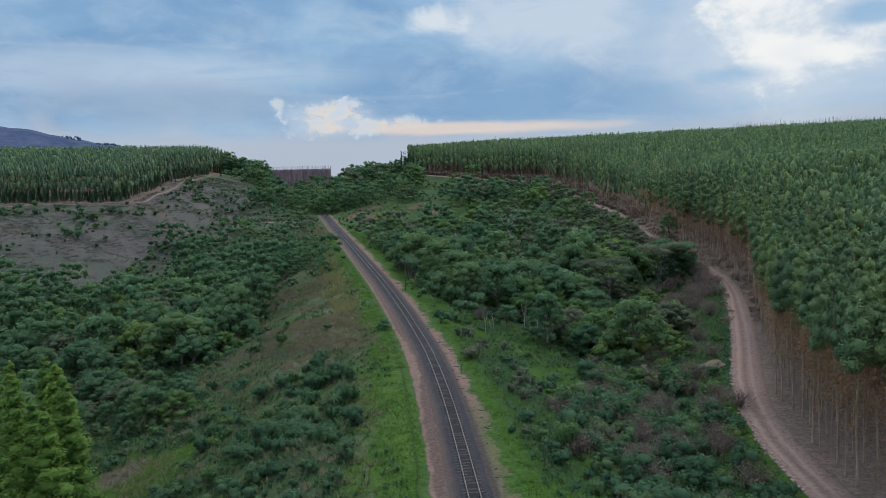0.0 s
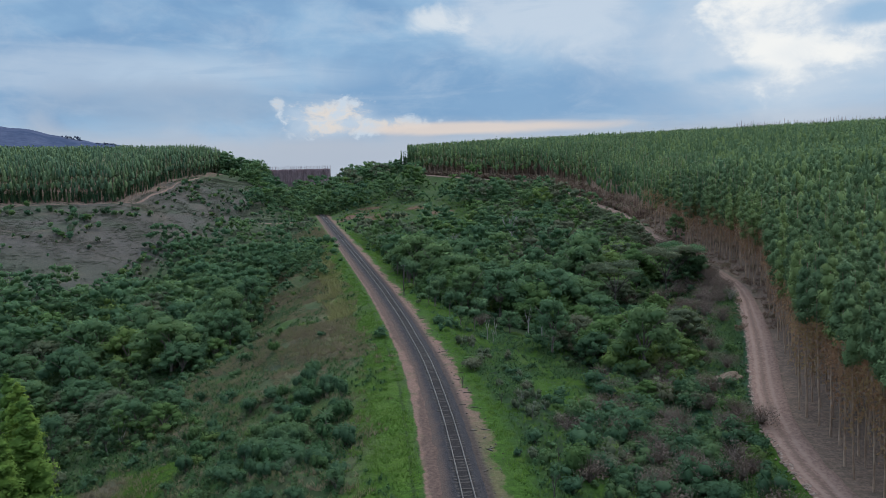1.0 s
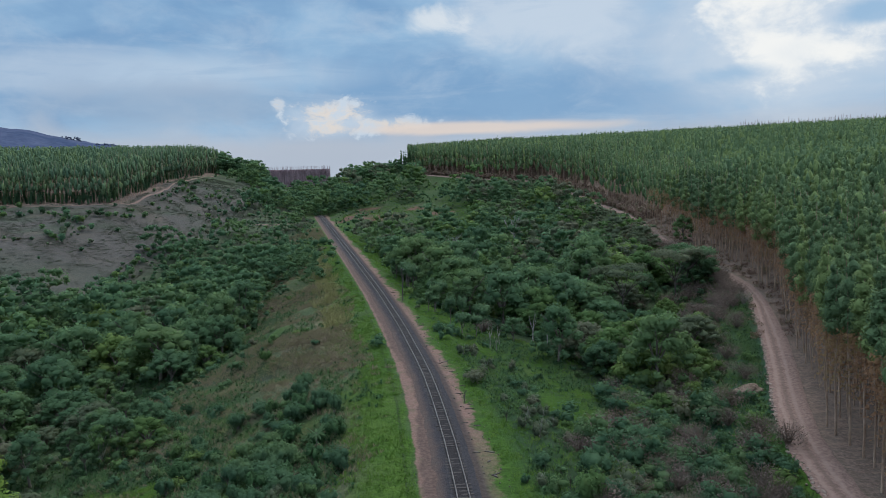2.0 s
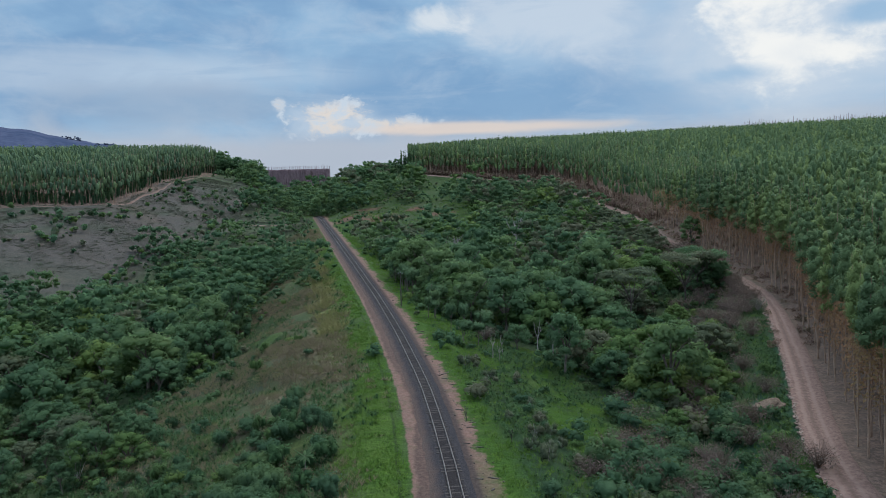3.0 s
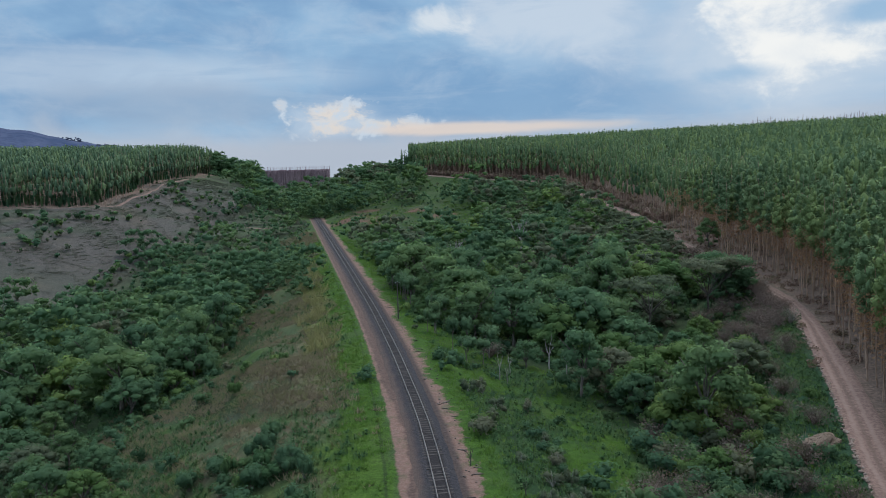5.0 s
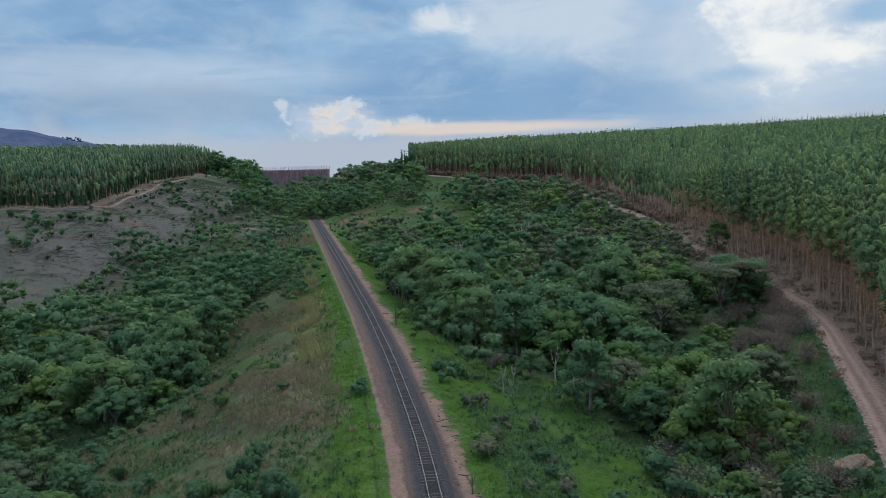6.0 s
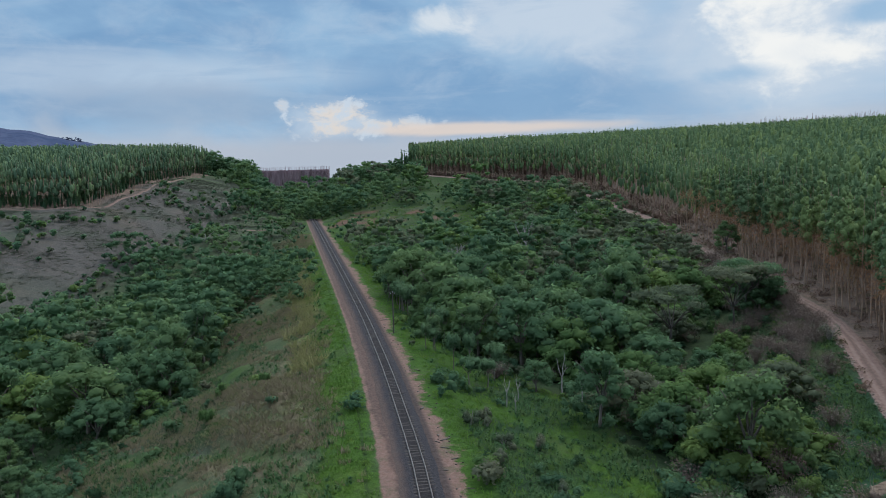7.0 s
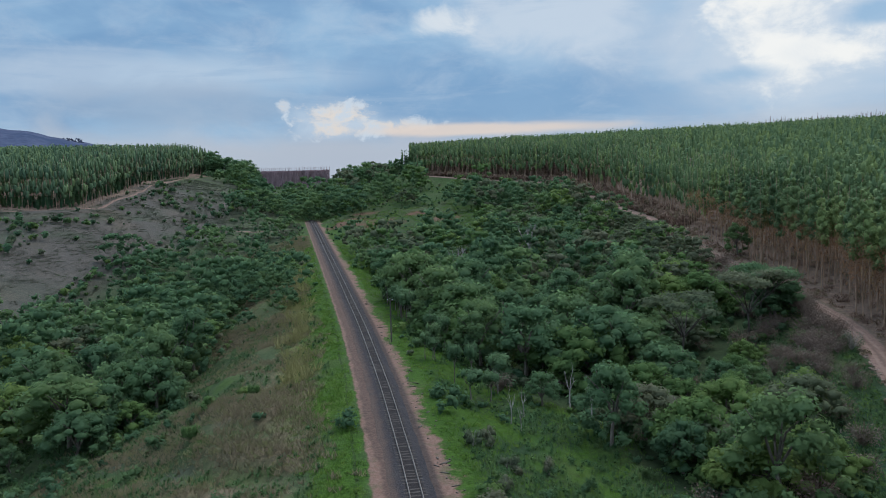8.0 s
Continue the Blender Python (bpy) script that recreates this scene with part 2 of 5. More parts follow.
def ballast_material():
    m, nt, p = node_material("ballast", 0.95, 0.15)
    n = Nodes(nt)
    lat = n.attr("lat").outputs["Fac"]
    v = n.add("ShaderNodeTexVoronoi")
    v.inputs["Scale"].default_value = 9.0
    n.link(n.add("ShaderNodeNewGeometry").outputs["Position"], v.inputs["Vector"])
    stone = n.mix(v.outputs["Color"], (0.015, 0.014, 0.017), (0.043, 0.040, 0.045))
    brown = n.mix(n.noise(3.0, 6, 0.7), (0.052, 0.036, 0.031), (0.094, 0.065, 0.055))
    wob = n.math("MULTIPLY_ADD", n.math("SUBTRACT", n.noise(0.7, 5, 0.65), 0.5), 1.3, lat)
    col = n.mix(n.step(wob, -2.0, -1.0, 0.9, 0.0), stone, brown)
    col = n.mix(n.step(n.noise(0.35, 4, 0.6), 0.5, 0.75, 0.0, 0.5), col, (0.050, 0.043, 0.040))
    # darker between the rails
    col = n.mix(n.step(n.math("ABSOLUTE", lat), 0.62, 0.98, 0.72, 0.0), col, (0.016, 0.013, 0.013))
    n.link(col, p.inputs["Base Color"])
    n.bump(p, v.outputs["Distance"], 0.9, 0.08)
    return m


def road_material():
    m, nt, p = node_material("dirt_road", 0.95, 0.1)
    n = Nodes(nt)
    lat = n.attr("lat").outputs["Fac"]
    fine, mid = n.noise(2.4, 7, 0.7), n.noise(0.5, 5, 0.6)
    col = n.mix(n.step(fine, 0.3, 0.7), (0.118, 0.076, 0.064), (0.225, 0.152, 0.128))
    wob = n.math("MULTIPLY_ADD", n.math("SUBTRACT", n.noise(0.3, 5, 0.65), 0.5), 1.0, lat)
    for place in (-1.15, 0.8):
        d = n.math("ABSOLUTE", n.math("SUBTRACT", wob, place))
        col = n.mix(n.step(d, 0.1, 0.5, 0.55, 0.0), col, (0.245, 0.172, 0.148))
    crown = n.math("ABSOLUTE", n.math("ADD", wob, 0.2))
    col = n.mix(n.step(crown, 0.1, 0.45, 0.5, 0.0), col, (0.105, 0.074, 0.060))
    col = n.mix(n.step(mid, 0.5, 0.75, 0.0, 0.5), col, (0.130, 0.084, 0.070))
    n.link(col, p.inputs["Base Color"])
    n.bump(p, fine, 0.7, 0.1)
    return m


MAT = {
    "ground": ground_material(),
    "ballast": ballast_material(),
    "road": road_material(),
    "rail": two_tone("rail_steel", (0.085, 0.068, 0.060), (0.165, 0.145, 0.132), 1.2, 0.6, None, 0.0, 0.03, True, 0.5),
    "sleeper": two_tone("sleeper_wood", (0.026, 0.022, 0.021), (0.068, 0.058, 0.053), 2.0, 0.9, (6, 1, 1), 0.4, 0.02, True),
    "bark": two_tone("eucalypt_bark", (0.24, 0.150, 0.105), (0.44, 0.310, 0.230), 0.9, 0.85, (2, 2, 0.5), 0.3, 0.02, True),
    "wood": two_tone("grey_bark", (0.085, 0.072, 0.06), (0.19, 0.165, 0.14), 1.4, 0.9, (2, 2, 0.6), 0.4, 0.03, True),
    "dead": two_tone("bleached_wood", (0.20, 0.185, 0.165), (0.36, 0.335, 0.31), 1.5, 0.85, (2, 2, 0.6), 0.3, 0.02, True),
    "rock": two_tone("pale_rock", (0.110, 0.079, 0.058), (0.205, 0.152, 0.116), 1.6, 0.95, None, 1.0, 0.3, True),
    "pole": two_tone("pole_wood", (0.05, 0.042, 0.036), (0.10, 0.085, 0.075), 2.0, 0.85, (4, 4, 0.4), 0.3, 0.02, True),
    "metal": two_tone("grey_metal", (0.35, 0.36, 0.37), (0.5, 0.51, 0.52), 4.0, 0.5, None, 0.0, 0.02, True),
    "eucalypt": foliage("eucalypt_leaves", (0.062, 0.112, 0.062), (0.148, 0.212, 0.096), (0.192, 0.250, 0.090), 0.05, 0.25),
    "valley": foliage("valley_eucalypt_leaves", (0.052, 0.097, 0.064), (0.120, 0.180, 0.094), (0.152, 0.206, 0.090), 0.05, 0.25),
    "young": foliage("young_eucalypt_leaves", (0.078, 0.150, 0.040), (0.140, 0.230, 0.052), (0.190, 0.270, 0.052), 0.08, 0.5),
    "native": foliage("native_leaves", (0.064, 0.126, 0.074), (0.112, 0.194, 0.096), (0.142, 0.212, 0.088), 0.10, 0.65),
    "fresh": foliage("fresh_leaves", (0.070, 0.132, 0.052), (0.116, 0.192, 0.068), (0.148, 0.210, 0.066), 0.10, 0.6),
    "greyed": foliage("greyed_leaves", (0.078, 0.104, 0.066), (0.132, 0.158, 0.100), (0.150, 0.150, 0.104), 0.10, 0.6),
    "shrub": foliage("shrub_leaves", (0.050, 0.108, 0.066), (0.092, 0.164, 0.086), (0.120, 0.186, 0.080), 0.12, 0.6),
    "dry": foliage("dry_leaves", (0.125, 0.098, 0.090), (0.195, 0.158, 0.142), (0.180, 0.130, 0.108), 0.2, 0.4),
    "brush": foliage("withered_brush", (0.150, 0.100, 0.084), (0.225, 0.155, 0.126), (0.15, 0.14, 0.085), 0.15, 0.4),
    "rust": foliage("rusty_twigs", (0.250, 0.142, 0.090), (0.370, 0.218, 0.132), (0.27, 0.20, 0.10), 0.15, 0.6),
    "herb": foliage("herb_leaves", (0.030, 0.072, 0.032), (0.058, 0.116, 0.048), (0.080, 0.130, 0.048), 0.2, 0.4),
    "tussock": foliage("pasture_tussocks", (0.044, 0.053, 0.041), (0.075, 0.077, 0.066), (0.050, 0.075, 0.040), 0.04, 0.4),
    "bare": two_tone("bare_stems", (0.205, 0.135, 0.15), (0.34, 0.235, 0.25), 0.25, 0.9, (1, 1, 0.3), 0.0, 0.02, True),
    "grass": foliage("grass_blades", (0.037, 0.090, 0.014), (0.068, 0.138, 0.019), (0.088, 0.142, 0.030), 0.3, 0.4),
    "straw": foliage("straw_blades", (0.105, 0.094, 0.062), (0.195, 0.166, 0.118), (0.120, 0.142, 0.058), 0.16, 0.5),
    "clod": two_tone("dry_earth", (0.150, 0.108, 0.088), (0.30, 0.235, 0.20), 1.6, 0.95, None, 0.5, 0.05, True),
    "pale": foliage("pale_leaves", (0.072, 0.134, 0.074), (0.116, 0.192, 0.098), (0.140, 0.206, 0.090), 0.1, 0.55),
    "golden": foliage("golden_grass", (0.135, 0.135, 0.060), (0.215, 0.205, 0.095), (0.150, 0.180, 0.060), 0.16, 0.5),
    # blue of the distant haze is mixed into this base colour
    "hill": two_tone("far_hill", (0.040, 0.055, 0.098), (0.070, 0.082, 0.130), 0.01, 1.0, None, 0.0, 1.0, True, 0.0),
}


# ---- plan: track, road, terrain ----
def smooth_interp(v, xs, ys):
    """Piecewise curve through the stations with soft joints."""
    v = np.asarray(v, float)
    out = np.zeros_like(v)
    for d, w in ((-8, 0.25), (0, 0.5), (8, 0.25)):
        out += w * np.interp(v + d, xs, ys)
    return out


TRACK_Y = [-200, -40, 20, 55, 80, 103, 133, 166, 220, 272, 322, 394, 520, 900]
TRACK_X = [2, 2.2, 0.8, -1.7, -4.1, -7.2, -13.0, -20.2, -33.0, -45.5, -57.5, -75.0, -106, -200]


def track_x(y):
    return smooth_interp(y, TRACK_Y, TRACK_X)


ROAD_Y = [-200, 0, 40, 62, 75, 90, 105, 126, 150, 165, 190, 235, 260, 300, 350, 389, 433, 450, 500, 560, 700]
ROAD_X = [40, 36, 33, 32, 32.4, 35.7, 41.4, 49.3, 57, 60.5, 60.2, 60, 62, 64.5, 62, 53, 41, 12, -36, -42, -44]
ROAD_ZY = [-200, 40, 90, 134, 152, 200, 274, 340, 406, 520, 700]
ROAD_Z = [-6, -4, -3, -2.6, -1, 1.5, 4.8, 6.6, 13, 21, 24]


def road_x(y):
    return smooth_interp(y, ROAD_Y, ROAD_X)


def road_z(y):
    return smooth_interp(y, ROAD_ZY, ROAD_Z)


# cross-sections of the hills and the two valleys: distance ahead, then place and height across
SECTIONS = {}
SECTIONS[-150] = ([-500, -150, -70, -30, -6, 10, 20, 45, 400], [0, -10, -15, -10, 0, 0, -5, -5, 10])
SECTIONS[0] = ([-500, -150, -70, -35, -10, 12, 22, 45, 120, 400], [0, -10, -16, -12, 0, 0, -6, -4, 1, 16])
SECTIONS[90] = ([-500, -150, -75, -45, -17, -8, 4, 14, 28, 37, 50, 150, 400], [6, -8, -16, -12.5, 0, 0, 0, -4.5, -5.5, -3, -2.5, 4, 22])
SECTIONS[160] = ([-500, -165, -90, -58, -34, -20, -8, 4, 25, 45, 58, 130, 400], [10, -8, -18, -15, -1, 0, -1, -5, -6, -4, -1, 5, 25])
SECTIONS[240] = ([-500, -200, -135, -95, -64, -50, -36, -18, 25, 58, 110, 400], [10, 1, -10, -19, -12, -1, 0, -5, -6, 3, 9, 29])
SECTIONS[320] = ([-500, -200, -155, -120, -95, -72, -56, -44, -10, 30, 62, 130, 400], [18, 12, 11, -1, 0, 0, 0, -2, 0, -1, 6, 14, 31])
SECTIONS[400] = ([-500, -160, -120, -92, -75, -60, -30, 10, 52, 130, 400], [26, 19.5, 10, 2, 0, 3, 8, 10, 13, 21, 32])
SECTIONS[520] = ([-500, -180, -140, -118, -105, -85, -40, 20, 130, 400], [28, 25, 16, 6, 0, 8, 20, 23, 26, 34])
SECTIONS[700] = ([-500, -265, -222, -125, -100, -30, 130, 400], [28, 18, -2, -3, 12, 24, 28, 36])
SECTIONS[900] = ([-500, -300, -150, -60, 130, 400], [14, 2, 2, 10, 24, 30])
SECTIONS[1300] = ([-500, 0, 400], [0, 2, 10])

GX, GY = np.arange(-500, 505, 5.0), np.arange(-150, 1305, 5.0)


def section_grid():
    ys = sorted(SECTIONS)
    rows = np.array([np.interp(GX, *SECTIONS[k]) for k in ys])
    grid = np.empty((len(GY), len(GX)))
    for k in range(len(GX)):
        grid[:, k] = np.interp(GY, ys, rows[:, k])
    for _ in range(3):
        g = np.pad(grid, 1, mode="edge")
        grid = (g[1:-1, 1:-1] * 2 + g[:-2, 1:-1] + g[2:, 1:-1] + g[1:-1, :-2] + g[1:-1, 2:]) / 6
    return grid


BASE = section_grid()


def lattice(seed):
    return np.random.RandomState(seed).rand(64, 64)


LATTICES = [lattice(k) for k in range(6)]


def value_noise(x, y, size, k=0):
    """Smooth noise from -1 to 1 with bumps of the given size."""
    u, v = np.asarray(x) / size, np.asarray(y) / size
    i, j = np.floor(u).astype(int), np.floor(v).astype(int)
    fu, fv = u - i, v - j
    fu, fv = fu * fu * (3 - 2 * fu), fv * fv * (3 - 2 * fv)
    g = LATTICES[k]
    a, b = g[j % 64, i % 64], g[j % 64, (i + 1) % 64]
    c, d = g[(j + 1) % 64, i % 64], g[(j + 1) % 64, (i + 1) % 64]
    return 2 * ((a * (1 - fu) + b * fu) * (1 - fv) + (c * (1 - fu) + d * fu) * fv) - 1


def soft(v, lo, hi):
    t = np.clip((np.asarray(v, float) - lo) / (hi - lo), 0, 1)
    return t * t * (3 - 2 * t)


def lateral(x, y):
    return (np.asarray(x) - track_x(y)) * 0.975


def from_road(x, y):
    y = np.asarray(y, float)
    slope = (road_x(y + 2) - road_x(y - 2)) / 4
    return np.abs(np.asarray(x) - road_x(y)) / np.sqrt(1 + slope * slope)


def height(x, y):
    x, y = np.asarray(x, float), np.asarray(y, float)
    u = np.clip((x - GX[0]) / 5, 0, len(GX) - 1.001)
    v = np.clip((y - GY[0]) / 5, 0, len(GY) - 1.001)
    i, j = u.astype(int), v.astype(int)
    fu, fv = u - i, v - j
    z = (BASE[j, i] * (1 - fu) + BASE[j, i + 1] * fu) * (1 - fv) + (BASE[j + 1, i] * (1 - fu) + BASE[j + 1, i + 1] * fu) * fv
    far = soft(np.hypot(x, y - 400), 900, 2400)
    z = z * (1 - far) - 75 * far
    lat, rd = lateral(x, y), from_road(x, y)
    rough = 0.35 * value_noise(x, y, 5.5, 0) + 0.7 * value_noise(x, y, 17, 1) + 0.16 * value_noise(x, y, 2.1, 2)
    z = z + rough * soft(np.abs(lat), 4, 14) * soft(rd, 3, 9)
    bank = soft(-lat, 8.5, 14) * (1 - soft(-lat, 24, 34)) * (1 - soft(y, 260, 300))
    fall = y + 0.9 * lat
    z = z + bank * (1.3 * value_noise(fall, lat * 0.18, 9.0, 4) + 0.55 * value_noise(fall, lat * 0.25, 3.6, 5) + 0.25 * value_noise(x, y, 6.5, 5))
    on_road = (1 - soft(rd, 2.6, 9)) * (1 - soft(y, 600, 660))
    z = z * (1 - on_road) + (road_z(y) - 0.1) * on_road
    on_track = (1 - soft(np.abs(lat), 4.5, 11)) * (1 - soft(y, 415, 470))
    return z * (1 - on_track) + (-0.32 + 0.05 * value_noise(x, y, 1.7, 3)) * on_track


# ---- mesh helpers ----
def array_mesh(name, verts, faces, material, smooth=False):
    """A mesh from arrays; rows of six also carry the way in which the foliage faces as a whole."""
    me = bpy.data.meshes.new(name)
    verts = np.asarray(verts, np.float32)
    if isinstance(faces, np.ndarray):
        k = faces.shape[1]
        me.vertices.add(len(verts))
        me.vertices.foreach_set("co", np.ascontiguousarray(verts[:, :3]).ravel())
        me.loops.add(faces.size)
        me.loops.foreach_set("vertex_index", faces.ravel().astype(np.int32))
        me.polygons.add(len(faces))
        me.polygons.foreach_set("loop_start", np.arange(0, faces.size, k, dtype=np.int32))
        me.update(calc_edges=True)
    else:
        me.from_pydata([tuple(v) for v in verts.tolist()], [], faces)
    if smooth or verts.shape[1] >= 6:
        me.polygons.foreach_set("use_smooth", np.ones(len(me.polygons), bool))
    if verts.shape[1] >= 6:
        at = me.attributes.new("custom_normal", "FLOAT_VECTOR", "POINT")
        at.data.foreach_set("vector", np.ascontiguousarray(verts[:, 3:6]).ravel())
    if verts.shape[1] == 7:
        at = me.attributes.new("tone", "FLOAT", "POINT")
        at.data.foreach_set("value", np.ascontiguousarray(verts[:, 6]))
    me.materials.append(MAT[material])
    return me


def mesh_object(name, verts, faces, material, parent=None, label="", smooth=False):
    ob = new(name, array_mesh(name, verts, faces, material, smooth))
    ob.parent = parent
    if label:
        ob["label"] = label
    return ob


def part(name, bm, material, parent, label=""):
    me = bpy.data.meshes.new(name)
    bm.to_mesh(me)
    bm.free()
    me.materials.append(MAT[material])
    ob = new(name, me)
    ob.parent = parent
    if label:
        ob["label"] = label
    return ob


def grid_faces(rows, cols):
    a = np.arange(rows * cols).reshape(rows, cols)
    return np.stack([a[:-1, :-1], a[:-1, 1:], a[1:, 1:], a[1:, :-1]], -1).reshape(-1, 4)


def tube(points, radii, sides=6):
    """A tapered limb through the points: verts and quad faces."""
    pts, out = np.asarray(points, float), []
    for k, p in enumerate(pts):
        d = pts[min(k + 1, len(pts) - 1)] - pts[max(k - 1, 0)]
        d /= np.linalg.norm(d) + 1e-9
        a = np.cross(d, (0.3, 1, 0.1))
        a /= np.linalg.norm(a)
        b = np.cross(d, a)
        ang = np.arange(sides) * 2 * np.pi / sides
        out.append(p + radii[k] * (np.cos(ang)[:, None] * a + np.sin(ang)[:, None] * b))
    faces = []
    for k in range(len(pts) - 1):
        for s in range(sides):
            t = (s + 1) % sides
            faces.append((k * sides + s, k * sides + t, (k + 1) * sides + t, (k + 1) * sides + s))
    return np.concatenate(out), np.array(faces)


def merge(pieces):
    verts, faces, base = [], [], 0
    wide = max(v.shape[1] for v, _ in pieces)
    for v, f in pieces:
        verts.append(v if v.shape[1] == wide else np.concatenate([v, np.repeat([[0, -0.7, 0.7]], len(v), 0)], 1))
        faces.append(f + base)
        base += len(v)
    return np.concatenate(verts), np.concatenate(faces)


def leaf_sprays(centres, out, size, rng, slim=0.6, up=0.3, corners=4, round_=0.82):
    """Small folded sprays of leaves, each a face of its own: four-cornered near by, three-cornered far off."""
    n = len(centres)
    way = out / (np.linalg.norm(out, axis=1)[:, None] + 1e-9)
    nrm = way * 1.1 + rng.normal(0, 0.42, (n, 3)) + (0, 0, up)
    nrm /= np.linalg.norm(nrm, axis=1)[:, None]
    face = way * round_ + nrm * (1 - round_) + (0, 0, 0.35 * up)
    face /= np.linalg.norm(face, axis=1)[:, None]
    nrm = np.where(((nrm * face).sum(1) < 0)[:, None], -nrm, nrm)
    t = np.cross(nrm, rng.normal(0, 1, (n, 3)))
    t /= np.linalg.norm(t, axis=1)[:, None] + 1e-9
    b = np.cross(nrm, t)
    s = (size * rng.uniform(0.6, 1.35, n))[:, None]
    droop = nrm * s * 0.22
    if corners == 3:
        v = np.stack([centres - t * s - b * s * 0.5, centres + t * s - b * s * 0.5, centres + b * s * 1.1 - droop], 1)
    else:
        v = np.stack([centres - t * s - droop, centres - b * s * slim, centres + t * s - droop, centres + b * s * slim], 1)
    v = np.concatenate([v, np.repeat(face[:, None], corners, 1)], 2)
    return v.reshape(-1, 6), np.arange(corners * n).reshape(n, corners)


def shell(rng, n, centre, radii, inner=0.55):
    """Points in the outer part of an ellipsoid, with the way out."""
    d = rng.normal(0, 1, (n, 3))
    d /= np.linalg.norm(d, axis=1)[:, None]
    r = rng.uniform(inner, 1.0, n)[:, None]
    return np.asarray(centre) + d * r * np.asarray(radii), d


def scatter(template, places, rng=None):
    """One mesh's arrays repeated at rows of x, y, z, turn, size, height factor, lean x."""
    v, f = template
    p = np.asarray(places, float)
    c, s = np.cos(p[:, 3])[:, None], np.sin(p[:, 3])[:, None]
    x = (v[:, 0] * c - v[:, 1] * s) * p[:, 4:5]
    y = (v[:, 0] * s + v[:, 1] * c) * p[:, 4:5]
    z = v[:, 2][None] * p[:, 5:6]
    x = x + z * p[:, 6:7]
    cols = [x + p[:, 0:1], y + p[:, 1:2], z + p[:, 2:3]]
    if v.shape[1] == 6:
        cols += [v[:, 3] * c - v[:, 4] * s, v[:, 3] * s + v[:, 4] * c, np.broadcast_to(v[:, 5], x.shape)]
        cols.append(np.broadcast_to(np.random.RandomState(len(p)).rand(len(p), 1), x.shape))
    allv = np.stack(cols, -1).reshape(-1, len(cols))
    allf = (f[None] + (np.arange(len(p)) * len(v))[:, None, None]).reshape(-1, f.shape[1])
    return allv, allf


# ---- ground ----
def axis_lines(fine, mid, far):
    """Grid lines: close in the nearest stretch, wide far away."""
    a0, a1, da = fine
    b0, b1, db = mid
    c0, c1 = far
    lines = list(np.arange(a0, a1, da)) + list(np.arange(a1, b1, db)) + list(np.arange(b0, a0, db))
    lines += list(b1 + (c1 - b1) * np.linspace(0, 1, 26) ** 1.8) + list(b0 - (b0 - c0) * np.linspace(0, 1, 26)[1:] ** 1.8)
    return np.array(sorted(set(np.round(lines, 3))))


def glade(x, y):
    """Below 1 inside the open grass beside the young eucalypts."""
    return np.hypot((x + 45.5) / 9.5, (y - 85.5) / 8.0) + 0.25 * value_noise(x, y, 5, 2)


